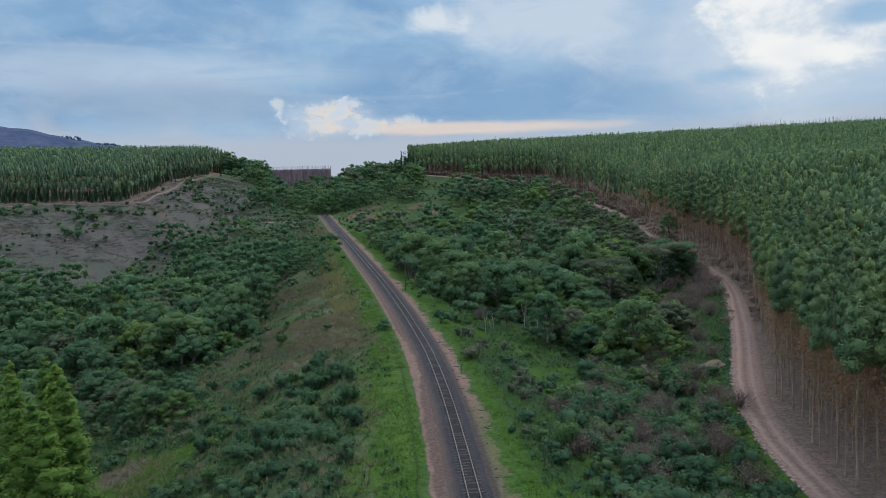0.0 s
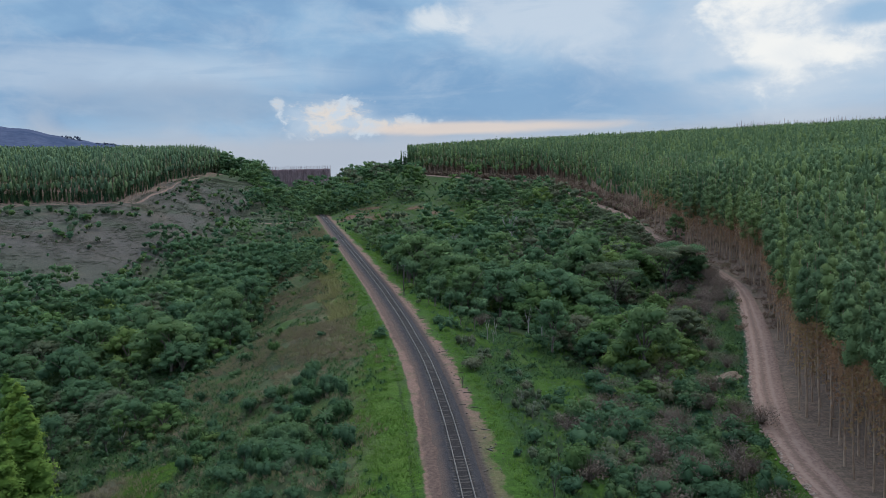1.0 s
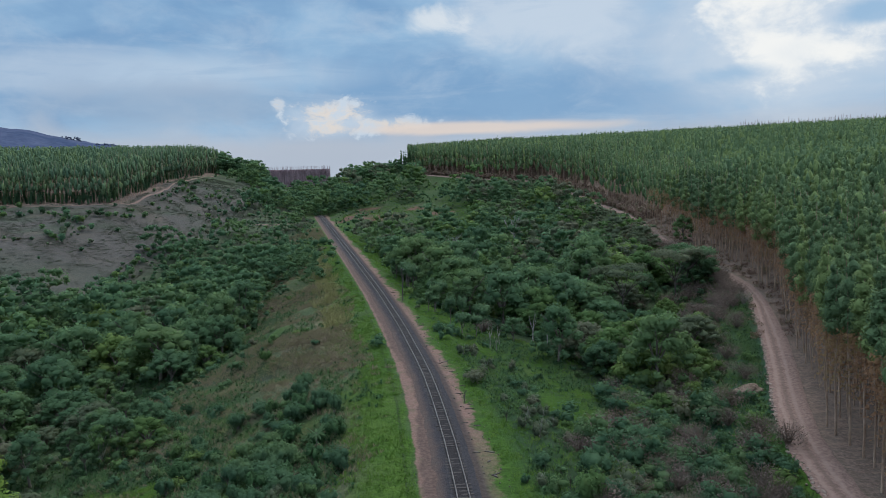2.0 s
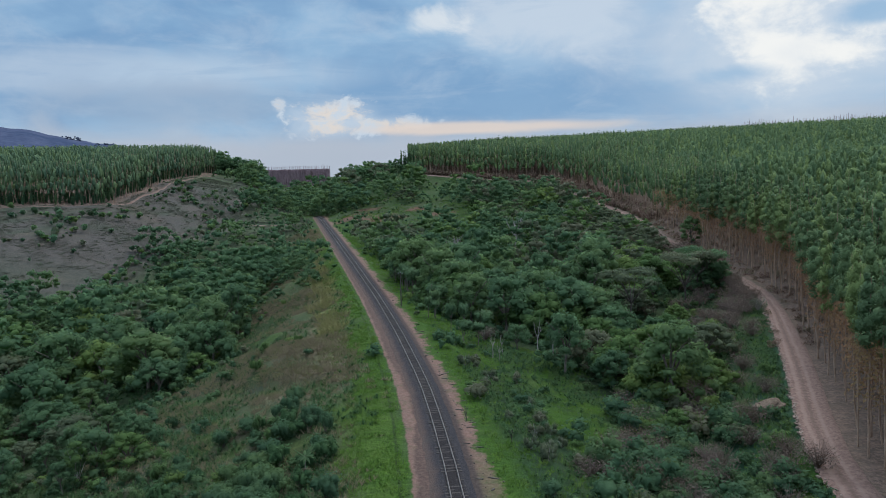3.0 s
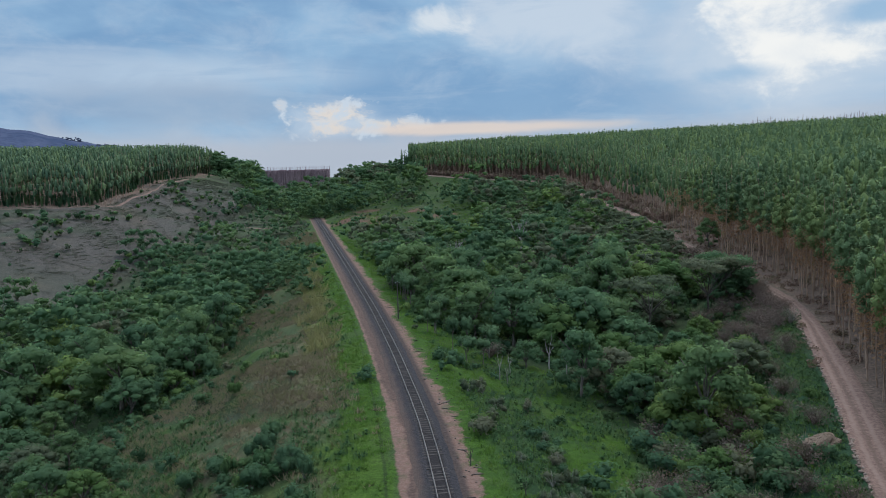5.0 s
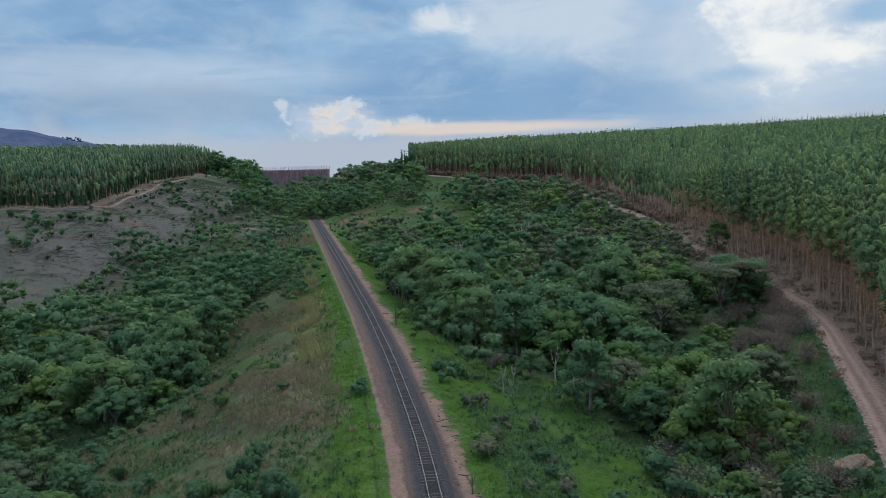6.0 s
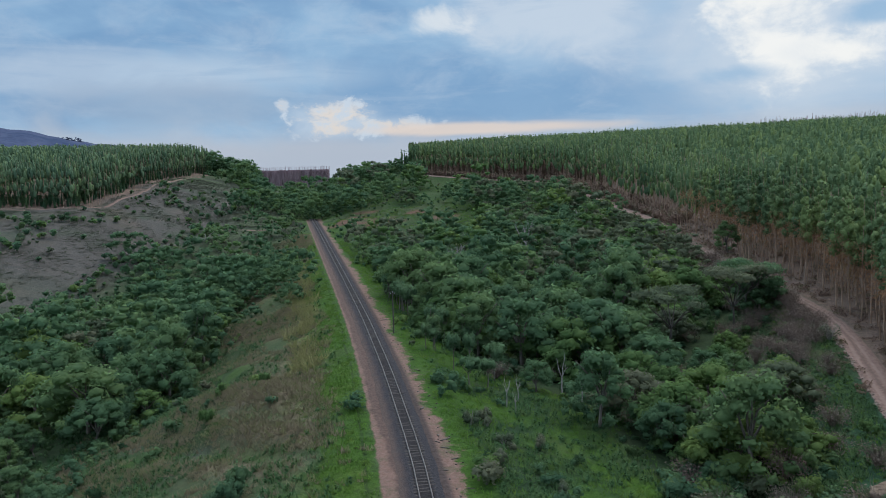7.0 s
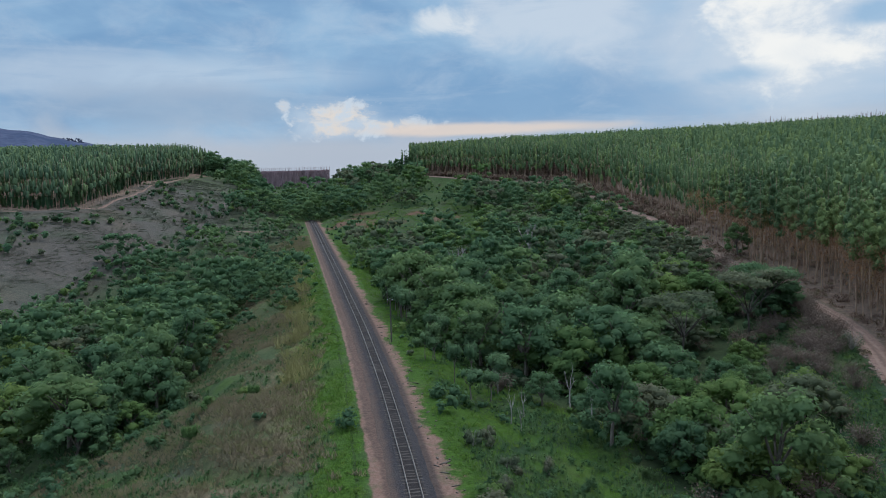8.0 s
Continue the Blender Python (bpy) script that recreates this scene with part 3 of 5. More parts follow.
def cover_colour(x, y):
    """What grows on the ground: lush verge, olive slope, grey-brown pasture, litter under the plantation."""
    lat, rd = lateral(x, y), from_road(x, y)
    lush, olive = np.array((0.029, 0.065, 0.010)), np.array((0.036, 0.055, 0.027))
    dry, litter, under = np.array((0.068, 0.062, 0.060)), np.array((0.150, 0.108, 0.092)), np.array((0.028, 0.046, 0.022))
    col = np.broadcast_to(olive, (*x.shape, 3)).copy()

    def lay(mask, c):
        col[:] = col * (1 - mask[..., None]) + c * mask[..., None]

    n1, n2 = 0.6 * value_noise(x, y, 9, 3) + 0.6 * value_noise(x, y, 3.7, 5), value_noise(x, y, 26, 4)
    n3 = value_noise(x * 1.0 + y * 0.3, y, 6, 1)
    lay(soft(-lat + 3 * n1, 20, 32) * (1 - soft(y, 260, 300)), under * 1.2)
    # withered brown grass high on the bank, grey patches and fresh grass at its foot
    bank_dry = soft(-lat + 4 * n3, 7, 11) * (1 - soft(-lat + 5 * n1, 17, 25)) * (y < 300)
    lay(bank_dry * soft(n1 + 0.5 * n2, -0.55, 0.15) * (0.35 + 0.65 * soft(y, 95, 125)), np.array((0.094, 0.082, 0.056)))
    lay(bank_dry * soft(n3 - 0.5 * n1, 0.1, 0.6) * 0.8, np.array((0.040, 0.062, 0.020)))
    lay(bank_dry * soft(y, 135, 185) * soft(n1 - 0.4 * n3, -0.5, 0.3) * 0.8, np.array((0.084, 0.094, 0.040)))
    fall = y + 0.9 * lat
    n4 = 0.6 * value_noise(fall, lat * 0.16, 5.5, 4) + 0.5 * value_noise(fall, lat * 0.3, 2.3, 2)
    face = soft(-lat + 2 * n1, 8.5, 12) * (1 - soft(-lat + 4 * n1, 22, 30)) * (y < 250)
    lay(face * soft(n4, -0.1, 0.4) * soft(y, 80, 110) * 0.85, np.array((0.122, 0.092, 0.068)))
    lay(face * soft(-n4, 0.1, 0.55) * 0.7, np.array((0.036, 0.062, 0.028)))
    crest = np.exp(-((-lat - 10.5 - 1.5 * n3) / 2.2) ** 2) * soft(y, 120, 150) * (1 - soft(y, 238, 255))
    lay(crest * 0.8, np.array((0.130, 0.130, 0.056)))
    foot = soft(-lat, 17, 23) * (1 - soft(-lat, 34, 42)) * (y < 170)
    lay(foot * soft(n2 - n1, 0.1, 0.6) * 0.8, np.array((0.058, 0.056, 0.054)))
    lay(foot * soft(n1 + 0.3 * n3, 0.15, 0.5) * 0.8, np.array((0.038, 0.074, 0.016)))
    lay(1 - soft(glade(x, y), 0.85, 1.1), lush)
    lay(1 - soft(np.hypot(x + 49, (y - 89) * 0.8), 2.4, 3.6), np.array((0.062, 0.056, 0.040)))
    lay(soft(-lat, 3.2, 3.8) * (1 - soft(-lat + 2.5 * n1, 7.5, 11)), lush)
    lay(soft(-lat, 3.6, 4.5) * (1 - soft(-lat + 2.5 * n1, 8.5, 12)) * soft(n3 + 0.5 * n2, 0.0, 0.7) * 0.6, np.array((0.044, 0.080, 0.014)))
    lay(soft(1.2 - np.hypot((x + 63) / 9, (y - 300) / 24) + 0.4 * n1, 0.1, 0.5) * (lat < -4), np.array((0.085, 0.098, 0.034)))
    verge = wood_edge(y)
    lay(soft(lat, 2, 3) * (1 - soft(lat - verge + 3 * n1, -2, 3)), lush)
    lay(soft(lat, 5, 8) * (1 - soft(lat - verge + 3 * n1, -2, 3)) * soft(n1 + n2, -0.5, 0.3), np.array((0.017, 0.038, 0.017)))
    lay(soft(lat - verge + 2.5 * n1, 0, 4) * soft(rd, 5, 9) * (1 - soft(y, 300, 340)), under)
    lay((1 - soft(rd + 4 * n1, 8, 14)) * (x < road_x(y)) * (1 - soft(y, 125, 150)), np.array((0.020, 0.050, 0.028)))
    lay((1 - soft(rd + 2 * n1, 4.5, 8)) * (x < road_x(y)) * (1 - soft(y, 80, 95)), lush)
    hill = soft(y, 325, 350) * soft(lat, 4, 10) * (x < road_x(y))
    lay(hill, np.array((0.028, 0.054, 0.018)))
    lay(hill * soft(n1 - 0.6 * n2, 0.15, 0.6) * 0.7, np.array((0.040, 0.052, 0.026)))
    for cx, cy, rx, ry in ((-50, 362, 8, 13), (-38, 350, 9, 7), (-24, 366, 6, 4), (-47, 384, 7, 3), (-58, 352, 5, 5), (-10, 352, 7, 4)):
        lay(soft(1.25 - np.hypot((x - cx) / rx, (y - cy) / ry) + 0.6 * n1, 0.1, 0.5), np.array((0.096, 0.055, 0.042)))
    slope = soft(-lat, 8, 16) * soft(y, 285, 310) * (1 - soft(y, 470, 520))
    lay(slope, np.array((0.046, 0.062, 0.034)))
    lay(slope * soft(n1 + n2, 0.1, 0.7) * 0.7, np.array((0.055, 0.053, 0.051)))
    past = soft(-x + 14 * n2, 96, 116) * soft(y + 12 * n1, 195, 230) * (1 - soft(y, 420, 460))
    lay(past, dry)
    lay(past * soft(n1 + 0.9 * n2, 0.0, 0.6) * 0.8, np.array((0.046, 0.058, 0.042)))
    lay(past * soft(n4 + 0.4 * n1, 0.25, 0.6) * 0.6, np.array((0.100, 0.078, 0.070)))
    lay(past * soft(n3 - n2, 0.5, 1.0) * 0.6, np.array((0.063, 0.060, 0.056)))
    lay(past * (1 - soft(y + 20 * n2, 215, 262)) * 0.75, np.array((0.032, 0.050, 0.030)))
    wood = soft(x - road_x(y), 0.8, 2.2)
    lay(wood, litter)
    lay(np.asarray(left_wood(x, y), float), litter)
    lay(soft(np.hypot(x, y), 800, 1200), np.array((0.06, 0.085, 0.045)))
    return col


def wood_edge(y):
    """How far right of the track the woods begin."""
    return np.interp(y, [40, 70, 85, 100, 130, 146, 162, 300], [13, 13, 15, 22, 24, 15, 9, 9])


def left_edge(y):
    return np.interp(y, [325, 335, 345, 395, 427, 520, 700], [-163, -158, -155.5, -160, -165, -171, -200])


def left_wood(x, y):
    return (y > 329) & (x < left_edge(y)) & (y < 720)


def from_path(x, y):
    """How far a place lies from the track along the far plantation."""
    return np.minimum(np.abs(y - 325) + 100.0 * (x > -150), np.abs(x - left_edge(y) - 4) + 100.0 * (y < 325))


def build_ground():
    xs = axis_lines((-60, 64, 1.4), (-400, 400, 6.0), (-3600, 3600))
    ys = axis_lines((46, 220, 1.25), (-100, 760, 5.0), (-1200, 4600))
    X, Y = np.meshgrid(xs, ys)
    Z = height(X, Y)
    ob = mesh_object("ground", np.stack([X, Y, Z], -1).reshape(-1, 3), grid_faces(len(ys), len(xs)), "ground", smooth=True)
    me = ob.data
    for name, val in (("lat", np.where(Y > 404, 60.0, lateral(X, Y))), ("road", from_road(X, Y))):
        at = me.attributes.new(name, "FLOAT", "POINT")
        at.data.foreach_set("value", val.ravel().astype(np.float32))
    at = me.attributes.new("cover", "FLOAT_COLOR", "POINT")
    rgba = np.concatenate([cover_colour(X, Y), np.ones((*X.shape, 1))], -1)
    at.data.foreach_set("color", rgba.ravel().astype(np.float32))
    return tagged(ob, "hilly ground of grass, bare pasture and red soil", "ground", kind="structure")


build_ground()


def build_road():
    ys = np.arange(-190, 505, 1.2)
    us = np.array([-2.5, -2.1, -1.55, -1.15, -0.75, -0.3, 0.1, 0.45, 0.8, 1.2, 1.55, 1.9, 2.35, 2.8])
    slope = (road_x(ys + 2) - road_x(ys - 2)) / 4
    k = np.sqrt(1 + slope * slope)
    narrow = np.interp(ys, [60, 130, 165, 240, 280], [0.82, 0.82, 0.5, 0.4, 0.6])
    X = road_x(ys)[:, None] + us * (narrow / k)[:, None]
    Y = ys[:, None] - us * (narrow * slope / k)[:, None]
    rut = -0.07 * (np.exp(-((us + 1.15) / 0.3) ** 2) + np.exp(-((us - 0.8) / 0.3) ** 2))
    Z = road_z(Y) + rut + 0.05 * value_noise(X, Y, 1.3, 3) + 0.04 * value_noise(X, Y, 0.6, 4) - 0.16 * soft(np.abs(us - 0.15), 2.1, 2.7)
    ob = mesh_object("dirt_road", np.stack([X, Y, Z + 0.04], -1).reshape(-1, 3), grid_faces(len(ys), len(us)), "road", smooth=True)
    at = ob.data.attributes.new("lat", "FLOAT", "POINT")
    at.data.foreach_set("value", np.tile(us, len(ys)).astype(np.float32))
    tagged(ob, "rutted pinkish dirt track along the plantation edge", "road", kind="structure")


build_road()


def build_path(name, label, xs, ys, width):
    """A narrow worn path laid over the ground along the given points."""
    d = np.concatenate([[0], np.cumsum(np.hypot(np.diff(xs), np.diff(ys)))])
    s = np.arange(0, d[-1], 2.0)
    px, py = np.interp(s, d, xs), np.interp(s, d, ys)
    tx, ty = np.gradient(px), np.gradient(py)
    k = np.hypot(tx, ty)
    us = np.array([-0.5, -0.3, 0, 0.3, 0.5]) * width
    wob = 1 + 0.35 * value_noise(px, py, 7, 2)
    X = px[:, None] + us * (wob * ty / k)[:, None]
    Y = py[:, None] - us * (wob * tx / k)[:, None]
    Z = height(X, Y) + np.array([-0.05, 0.10, 0.13, 0.10, -0.05])
    ob = mesh_object(name, np.stack([X, Y, Z], -1).reshape(-1, 3), grid_faces(len(s), 5), "road", smooth=True)
    tagged(ob, label, "path", kind="structure")


build_path("dirt_path", "pale worn track along the far plantation edge", [-300, -240, -190, -170, -157, -152, -156, -161, -166, -167], [324, 325, 325, 326, 332, 345, 395, 427, 480, 520], 1.5)
build_path("dirt_path", "pale worn footpath across the far slope", [-104, -95, -84, -74], [338, 340, 339, 343], 1.6)


def build_hills():
    az = np.linspace(-64, -14, 90)
    top = np.interp(az, [-64, -40, -32, -28, -25, -23, -21.5, -14], [150, 215, 196, 150, 118, 60, -12, -12])
    top = top + 10 * np.array([noise.noise((a * 0.9, 3.3, 0)) for a in az]) + 5 * np.array([noise.noise((a * 3.1, 1.3, 0)) for a in az])
    rows = []
    for k, (r, h) in enumerate(((2500, -0.1), (2800, 0.45), (3100, 0.85), (3300, 1.0), (3700, 0.4))):
        rows.append(np.stack([r * np.sin(np.radians(az)), r * np.cos(np.radians(az)), np.maximum(top * h, -12)], -1))
    v = np.concatenate(rows)
    # the hill's material carries the haze as colour
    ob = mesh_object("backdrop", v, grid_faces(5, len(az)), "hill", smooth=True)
    tagged(ob, "distant wooded hill on the horizon, tinted with painted blue haze", "hill", kind="structure")


build_hills()


# ---- railway ----
def along_track(us, zs, ys):
    """A strip of the given profile laid along the track."""
    slope = (track_x(ys + 1) - track_x(ys - 1)) / 2
    k = np.sqrt(1 + slope * slope)
    X = track_x(ys)[:, None] + us[None] / k[:, None]
    Y = ys[:, None] - us[None] * (slope / k)[:, None]
    return np.stack([X, Y, np.broadcast_to(zs, X.shape)], -1)


def build_railway():
    root = new("railway_track")
    tagged(root, "single railway track with steel rails on dark ballast", "railway")
    ys = np.arange(-190, 404, 1.0)
    us = np.array([-2.5, -2.1, -1.8, -1.5, -1.2, -0.9, -0.45, 0, 0.45, 0.9, 1.25, 1.6, 1.95])
    zs = np.array([-0.45, -0.30, -0.25, -0.19, -0.10, 0.0, 0.0, 0.0, 0.0, 0.0, -0.12, -0.27, -0.45])
    P = along_track(us, zs, ys)
    P[..., 2] += 0.035 * value_noise(P[..., 0], P[..., 1], 0.9, 2)
    bed = mesh_object("ballast", P.reshape(-1, 3), grid_faces(len(ys), len(us)), "ballast", root, "dark grey crushed stone ballast")
    at = bed.data.attributes.new("lat", "FLOAT", "POINT")
    at.data.foreach_set("value", np.tile(us, len(ys)).astype(np.float32))
    prof = np.array([(-0.06, 0.02), (-0.06, 0.03), (-0.012, 0.045), (-0.012, 0.12), (-0.036, 0.13), (-0.036, 0.165), (0.036, 0.165), (0.036, 0.13), (0.012, 0.12), (0.012, 0.045), (0.06, 0.03), (0.06, 0.02)])
    for side in (-0.535, 0.535):
        P = along_track(prof[:, 0] + side, prof[:, 1], ys)
        mesh_object("rail", P.reshape(-1, 3), grid_faces(len(ys), len(prof)), "rail", root, "worn steel rail")
    bm = bmesh.new()
    bmesh.ops.create_cube(bm, size=1.0)
    bmesh.ops.scale(bm, vec=(1.95, 0.23, 0.16), verts=bm.verts)
    bmesh.ops.bevel(bm, geom=bm.edges[:], offset=0.015, segments=1, affect="EDGES")
    me = bpy.data.meshes.new("sleeper")
    bm.to_mesh(me)
    bm.free()
    me.materials.append(MAT["sleeper"])
    step, far, k = 0.63, [], 0
    rng = np.random.RandomState(4)
    y = -20.0
    while y < 403:
        heading = math.atan((float(track_x(y + 1)) - float(track_x(y - 1))) / 2)
        m = pose(float(track_x(y)) + rng.normal(0, 0.03), y, -0.070 + rng.uniform(-0.030, 0.025), 0, 0, -math.degrees(heading) + rng.normal(0, 1.0))
        if 52 < y < 232:
            ob = new("sleeper", me)
            ob.parent, ob.matrix_basis = root, m
        else:
            far.append(m)
        y += step * math.cos(heading)
    v = np.array([tuple(q.co) for q in me.vertices])
    f = [tuple(q.vertices) for q in me.polygons]
    verts, faces = [], []
    for m in far:
        base = len(verts) * len(v)
        verts.append(v @ np.array(m.to_3x3()).T + np.array(m.translation))
        faces += [tuple(i + base for i in q) for q in f]
    ob = mesh_object("far_sleepers", np.concatenate(verts), faces, "sleeper", root)
    ob["kind"] = "stuff"


build_railway()


# ---- plants: templates ----
def eucalypt_trunk(rng, tall=20.0, sides=6):
    zs = np.array([0, 0.15, 0.35, 0.6, 0.8, 0.97]) * tall
    bend = np.cumsum(rng.normal(0, 0.10, (6, 2)), 0)
    bend[0] = 0
    pts = np.column_stack([bend, zs])
    pts[0, 2] = -0.6
    return tube(pts, [0.115, 0.10, 0.085, 0.07, 0.05, 0.02], sides), pts


def ball():
    bm = bmesh.new()
    bmesh.ops.create_icosphere(bm, subdivisions=1, radius=1.0)
    v, f = np.array([tuple(q.co) for q in bm.verts]), np.array([[q.index for q in g.verts] for g in bm.faces])
    bm.free()
    return v, f


BALL = ball()


def clump(rng, centre, radii, rugged=0.22):
    """The dense inner mass of one leaf clump: a small uneven lump that the leaves cover."""
    v, f = BALL
    d = v * (1 + rng.normal(0, rugged, (len(v), 1)))
    n = v / np.asarray(radii) + (0, 0, 0.1 / min(radii))
    n /= np.linalg.norm(n, axis=1)[:, None]
    return np.concatenate([np.asarray(centre) + d * np.asarray(radii), n], 1), f


def eucalypt_crown(rng, n, size, tall=20.0, low=0.46, wide=1.0, lobes=10, core=0.55):
    """A narrow round-topped crown of upright plumes."""
    vs = []
    for k in range(lobes):
        t = (k + rng.uniform(0.1, 0.9)) / lobes
        prof = wide * np.interp(t, [0, 0.12, 0.35, 0.65, 0.88, 1.0], [0.55, 0.95, 1.05, 0.78, 0.42, 0.12])
        a = k * 2.4 + rng.uniform(-0.5, 0.5)
        r = prof * (rng.uniform(0.25, 0.62) if lobes > 3 else 0.15)
        rad = prof * rng.uniform(0.55, 0.72) * (1.0 if lobes > 3 else 1.35) + 0.1
        high = max(rad * rng.uniform(1.1, 1.5), 0.62 * (1 - low) * tall / lobes)
        c = (r * math.cos(a), r * math.sin(a), min((low + (0.99 - low) * t) * tall, tall * 0.99 - high * 0.9))
        vs.append(clump(rng, c, (rad * core, rad * core, high * (core + 0.12))))
        p, d = shell(rng, max(n // lobes, 3), c, (rad, rad, high), 0.5)
        vs.append(leaf_sprays(p, d + (0.4 * math.cos(a), 0.4 * math.sin(a), 0.15), size, rng, 0.42, 0.2, 3, 0.62))
    p, d = shell(rng, max(n // 30, 2), (0, 0, 0.965 * tall), (0.16 * wide, 0.16 * wide, 0.045 * tall), 0.1)
    vs.append(leaf_sprays(p, d + (0, 0, 0.8), size, rng, 0.3, 0.9, 3))
    return merge(vs)


def dry_twigs(rng, n, size, low, high, wide):
    """Sparse withered sprays hanging round a stem between two heights."""
    a, r = rng.uniform(0, 6.283, n), wide * np.sqrt(rng.uniform(0.02, 1, n))
    c = np.column_stack([r * np.cos(a), r * np.sin(a), rng.triangular(low, high, high, n)])
    return leaf_sprays(c, np.column_stack([np.cos(a), np.sin(a), 0.3 + 0 * a]), size, rng, 0.35, 0.4, 3)


def native_crown(rng, n, size, tall, wide, lobes=16, flat=0.72):
    """Rounded leaf clumps heaped into one uneven crown, with a skirt of smaller clumps hanging below."""
    vs = []
    sizes = np.concatenate([rng.uniform(0.19, 0.33, lobes - lobes // 3), rng.uniform(0.15, 0.26, lobes // 3)])
    share = sizes ** 2 / (sizes ** 2).sum()
    for k in range(lobes):
        a = k * 2.4 + rng.uniform(-0.5, 0.5)
        q = math.sqrt((k % (lobes - lobes // 3) + rng.uniform(0.1, 0.9)) / (lobes - lobes // 3))
        rad = wide * sizes[k]
        r = wide * 0.70 * q * rng.uniform(0.9, 1.12)
        top = tall * (1.0 - 0.42 * q * q) * rng.uniform(0.88, 1.04) - rad * flat
        if k >= lobes - lobes // 3:
            r, top = wide * rng.uniform(0.55, 0.95), tall * rng.uniform(0.18, 0.55)
        c = (r * math.cos(a), r * math.sin(a), max(top, rad * 0.6))
        high = rad * flat * rng.uniform(0.85, 1.2)
        vs.append(clump(rng, c, (rad * 0.6, rad * 0.6, high * 0.55)))
        p, d = shell(rng, max(int(n * share[k]), 6), c, (rad, rad, high), 0.55)
        vs.append(leaf_sprays(p, d, size, rng, 0.55, 0.45, 3, 0.62))
    return merge(vs)


def native_wood(rng, tall, wide, limbs=6, sides=5):
    fork = tall * rng.uniform(0.22, 0.34)
    lean = rng.normal(0, 0.25, 2)
    pieces = [tube([(0, 0, -0.5), (lean[0] * 0.4, lean[1] * 0.4, fork * 0.6), (lean[0], lean[1], fork)], [0.22, 0.17, 0.14], sides)]
    for k in range(limbs):
        a = k * 2 * np.pi / limbs + rng.uniform(-0.4, 0.4)
        r = wide * rng.uniform(0.35, 0.7)
        top = tall * rng.uniform(0.6, 0.85)
        mid = (lean[0] + 0.4 * r * math.cos(a + 0.3), lean[1] + 0.4 * r * math.sin(a + 0.3), fork + (top - fork) * 0.55)
        pieces.append(tube([(lean[0], lean[1], fork - 0.1), mid, (r * math.cos(a), r * math.sin(a), top)], [0.11, 0.075, 0.025], sides))
    return merge(pieces)


def shrub_leaves(rng, n, size, tall=1.6, wide=1.2, lobes=4, corners=3, full=0.55):
    vs = []
    for k in range(lobes):
        a, r = rng.uniform(0, 2 * np.pi), wide * 0.6 * math.sqrt(rng.uniform(0, 1))
        rad = wide * rng.uniform(0.34, 0.56)
        c = (r * math.cos(a), r * math.sin(a), tall * rng.uniform(0.36, 0.66))
        if full:
            vs.append(clump(rng, c, (rad * full, rad * full, tall * 0.34 * full)))
        p, d = shell(rng, max(n // lobes, 3), c, (rad, rad, tall * 0.36), 0.45)
        p[:, 2] = np.maximum(p[:, 2], 0.05)
        vs.append(leaf_sprays(p, d, size, rng, 0.55, 0.5, corners))
    return merge(vs)


def twigs(rng, n, tall, wide, r=0.022):
    pieces = []
    for k in range(n):
        a, q = rng.uniform(0, 2 * np.pi), wide * rng.uniform(0.2, 1)
        top = (q * math.cos(a), q * math.sin(a), tall * rng.uniform(0.6, 1.0))
        mid = (top[0] * 0.4 + rng.normal(0, 0.1), top[1] * 0.4 + rng.normal(0, 0.1), top[2] * 0.55)
        pieces.append(tube([(0, 0, -0.1), mid, top], [r * 1.5, r, r * 0.4], 3))
    return merge(pieces)


class Kind:
    """A thing built once from parts, then repeated at many places."""

    def __init__(self, name, label, category, group, parts):
        self.name, self.label, self.category, self.group = name, label, category, group
        self.meshes = []
        for pname, (v, f), mat, plabel in parts:
            self.meshes.append((pname, array_mesh(pname, v, f, mat), plabel))
        self.first = None

    def place(self, x, y, z, turn, size, tall, lean=0.0):
        m = Matrix.Translation((x, y, z)) @ Matrix.Rotation(lean, 4, "Y") @ Matrix.Rotation(turn, 4, "Z")
        if self.first is None:
            root = new(self.name)
            tagged(root, self.label, self.category, self.group)
            for pname, me, plabel in self.meshes:
                ob = new(pname, me)
                ob.parent = root
                if plabel:
                    ob["label"] = plabel
                if pname == "dead_foliage":
                    ob["kind"] = "stuff"
            self.first = root
            root.matrix_basis = m @ Matrix.Diagonal((size, size, tall, 1))
            return root
        ob = copy_thing(self.first, m)
        ob.scale = (size, size, tall)
        return ob


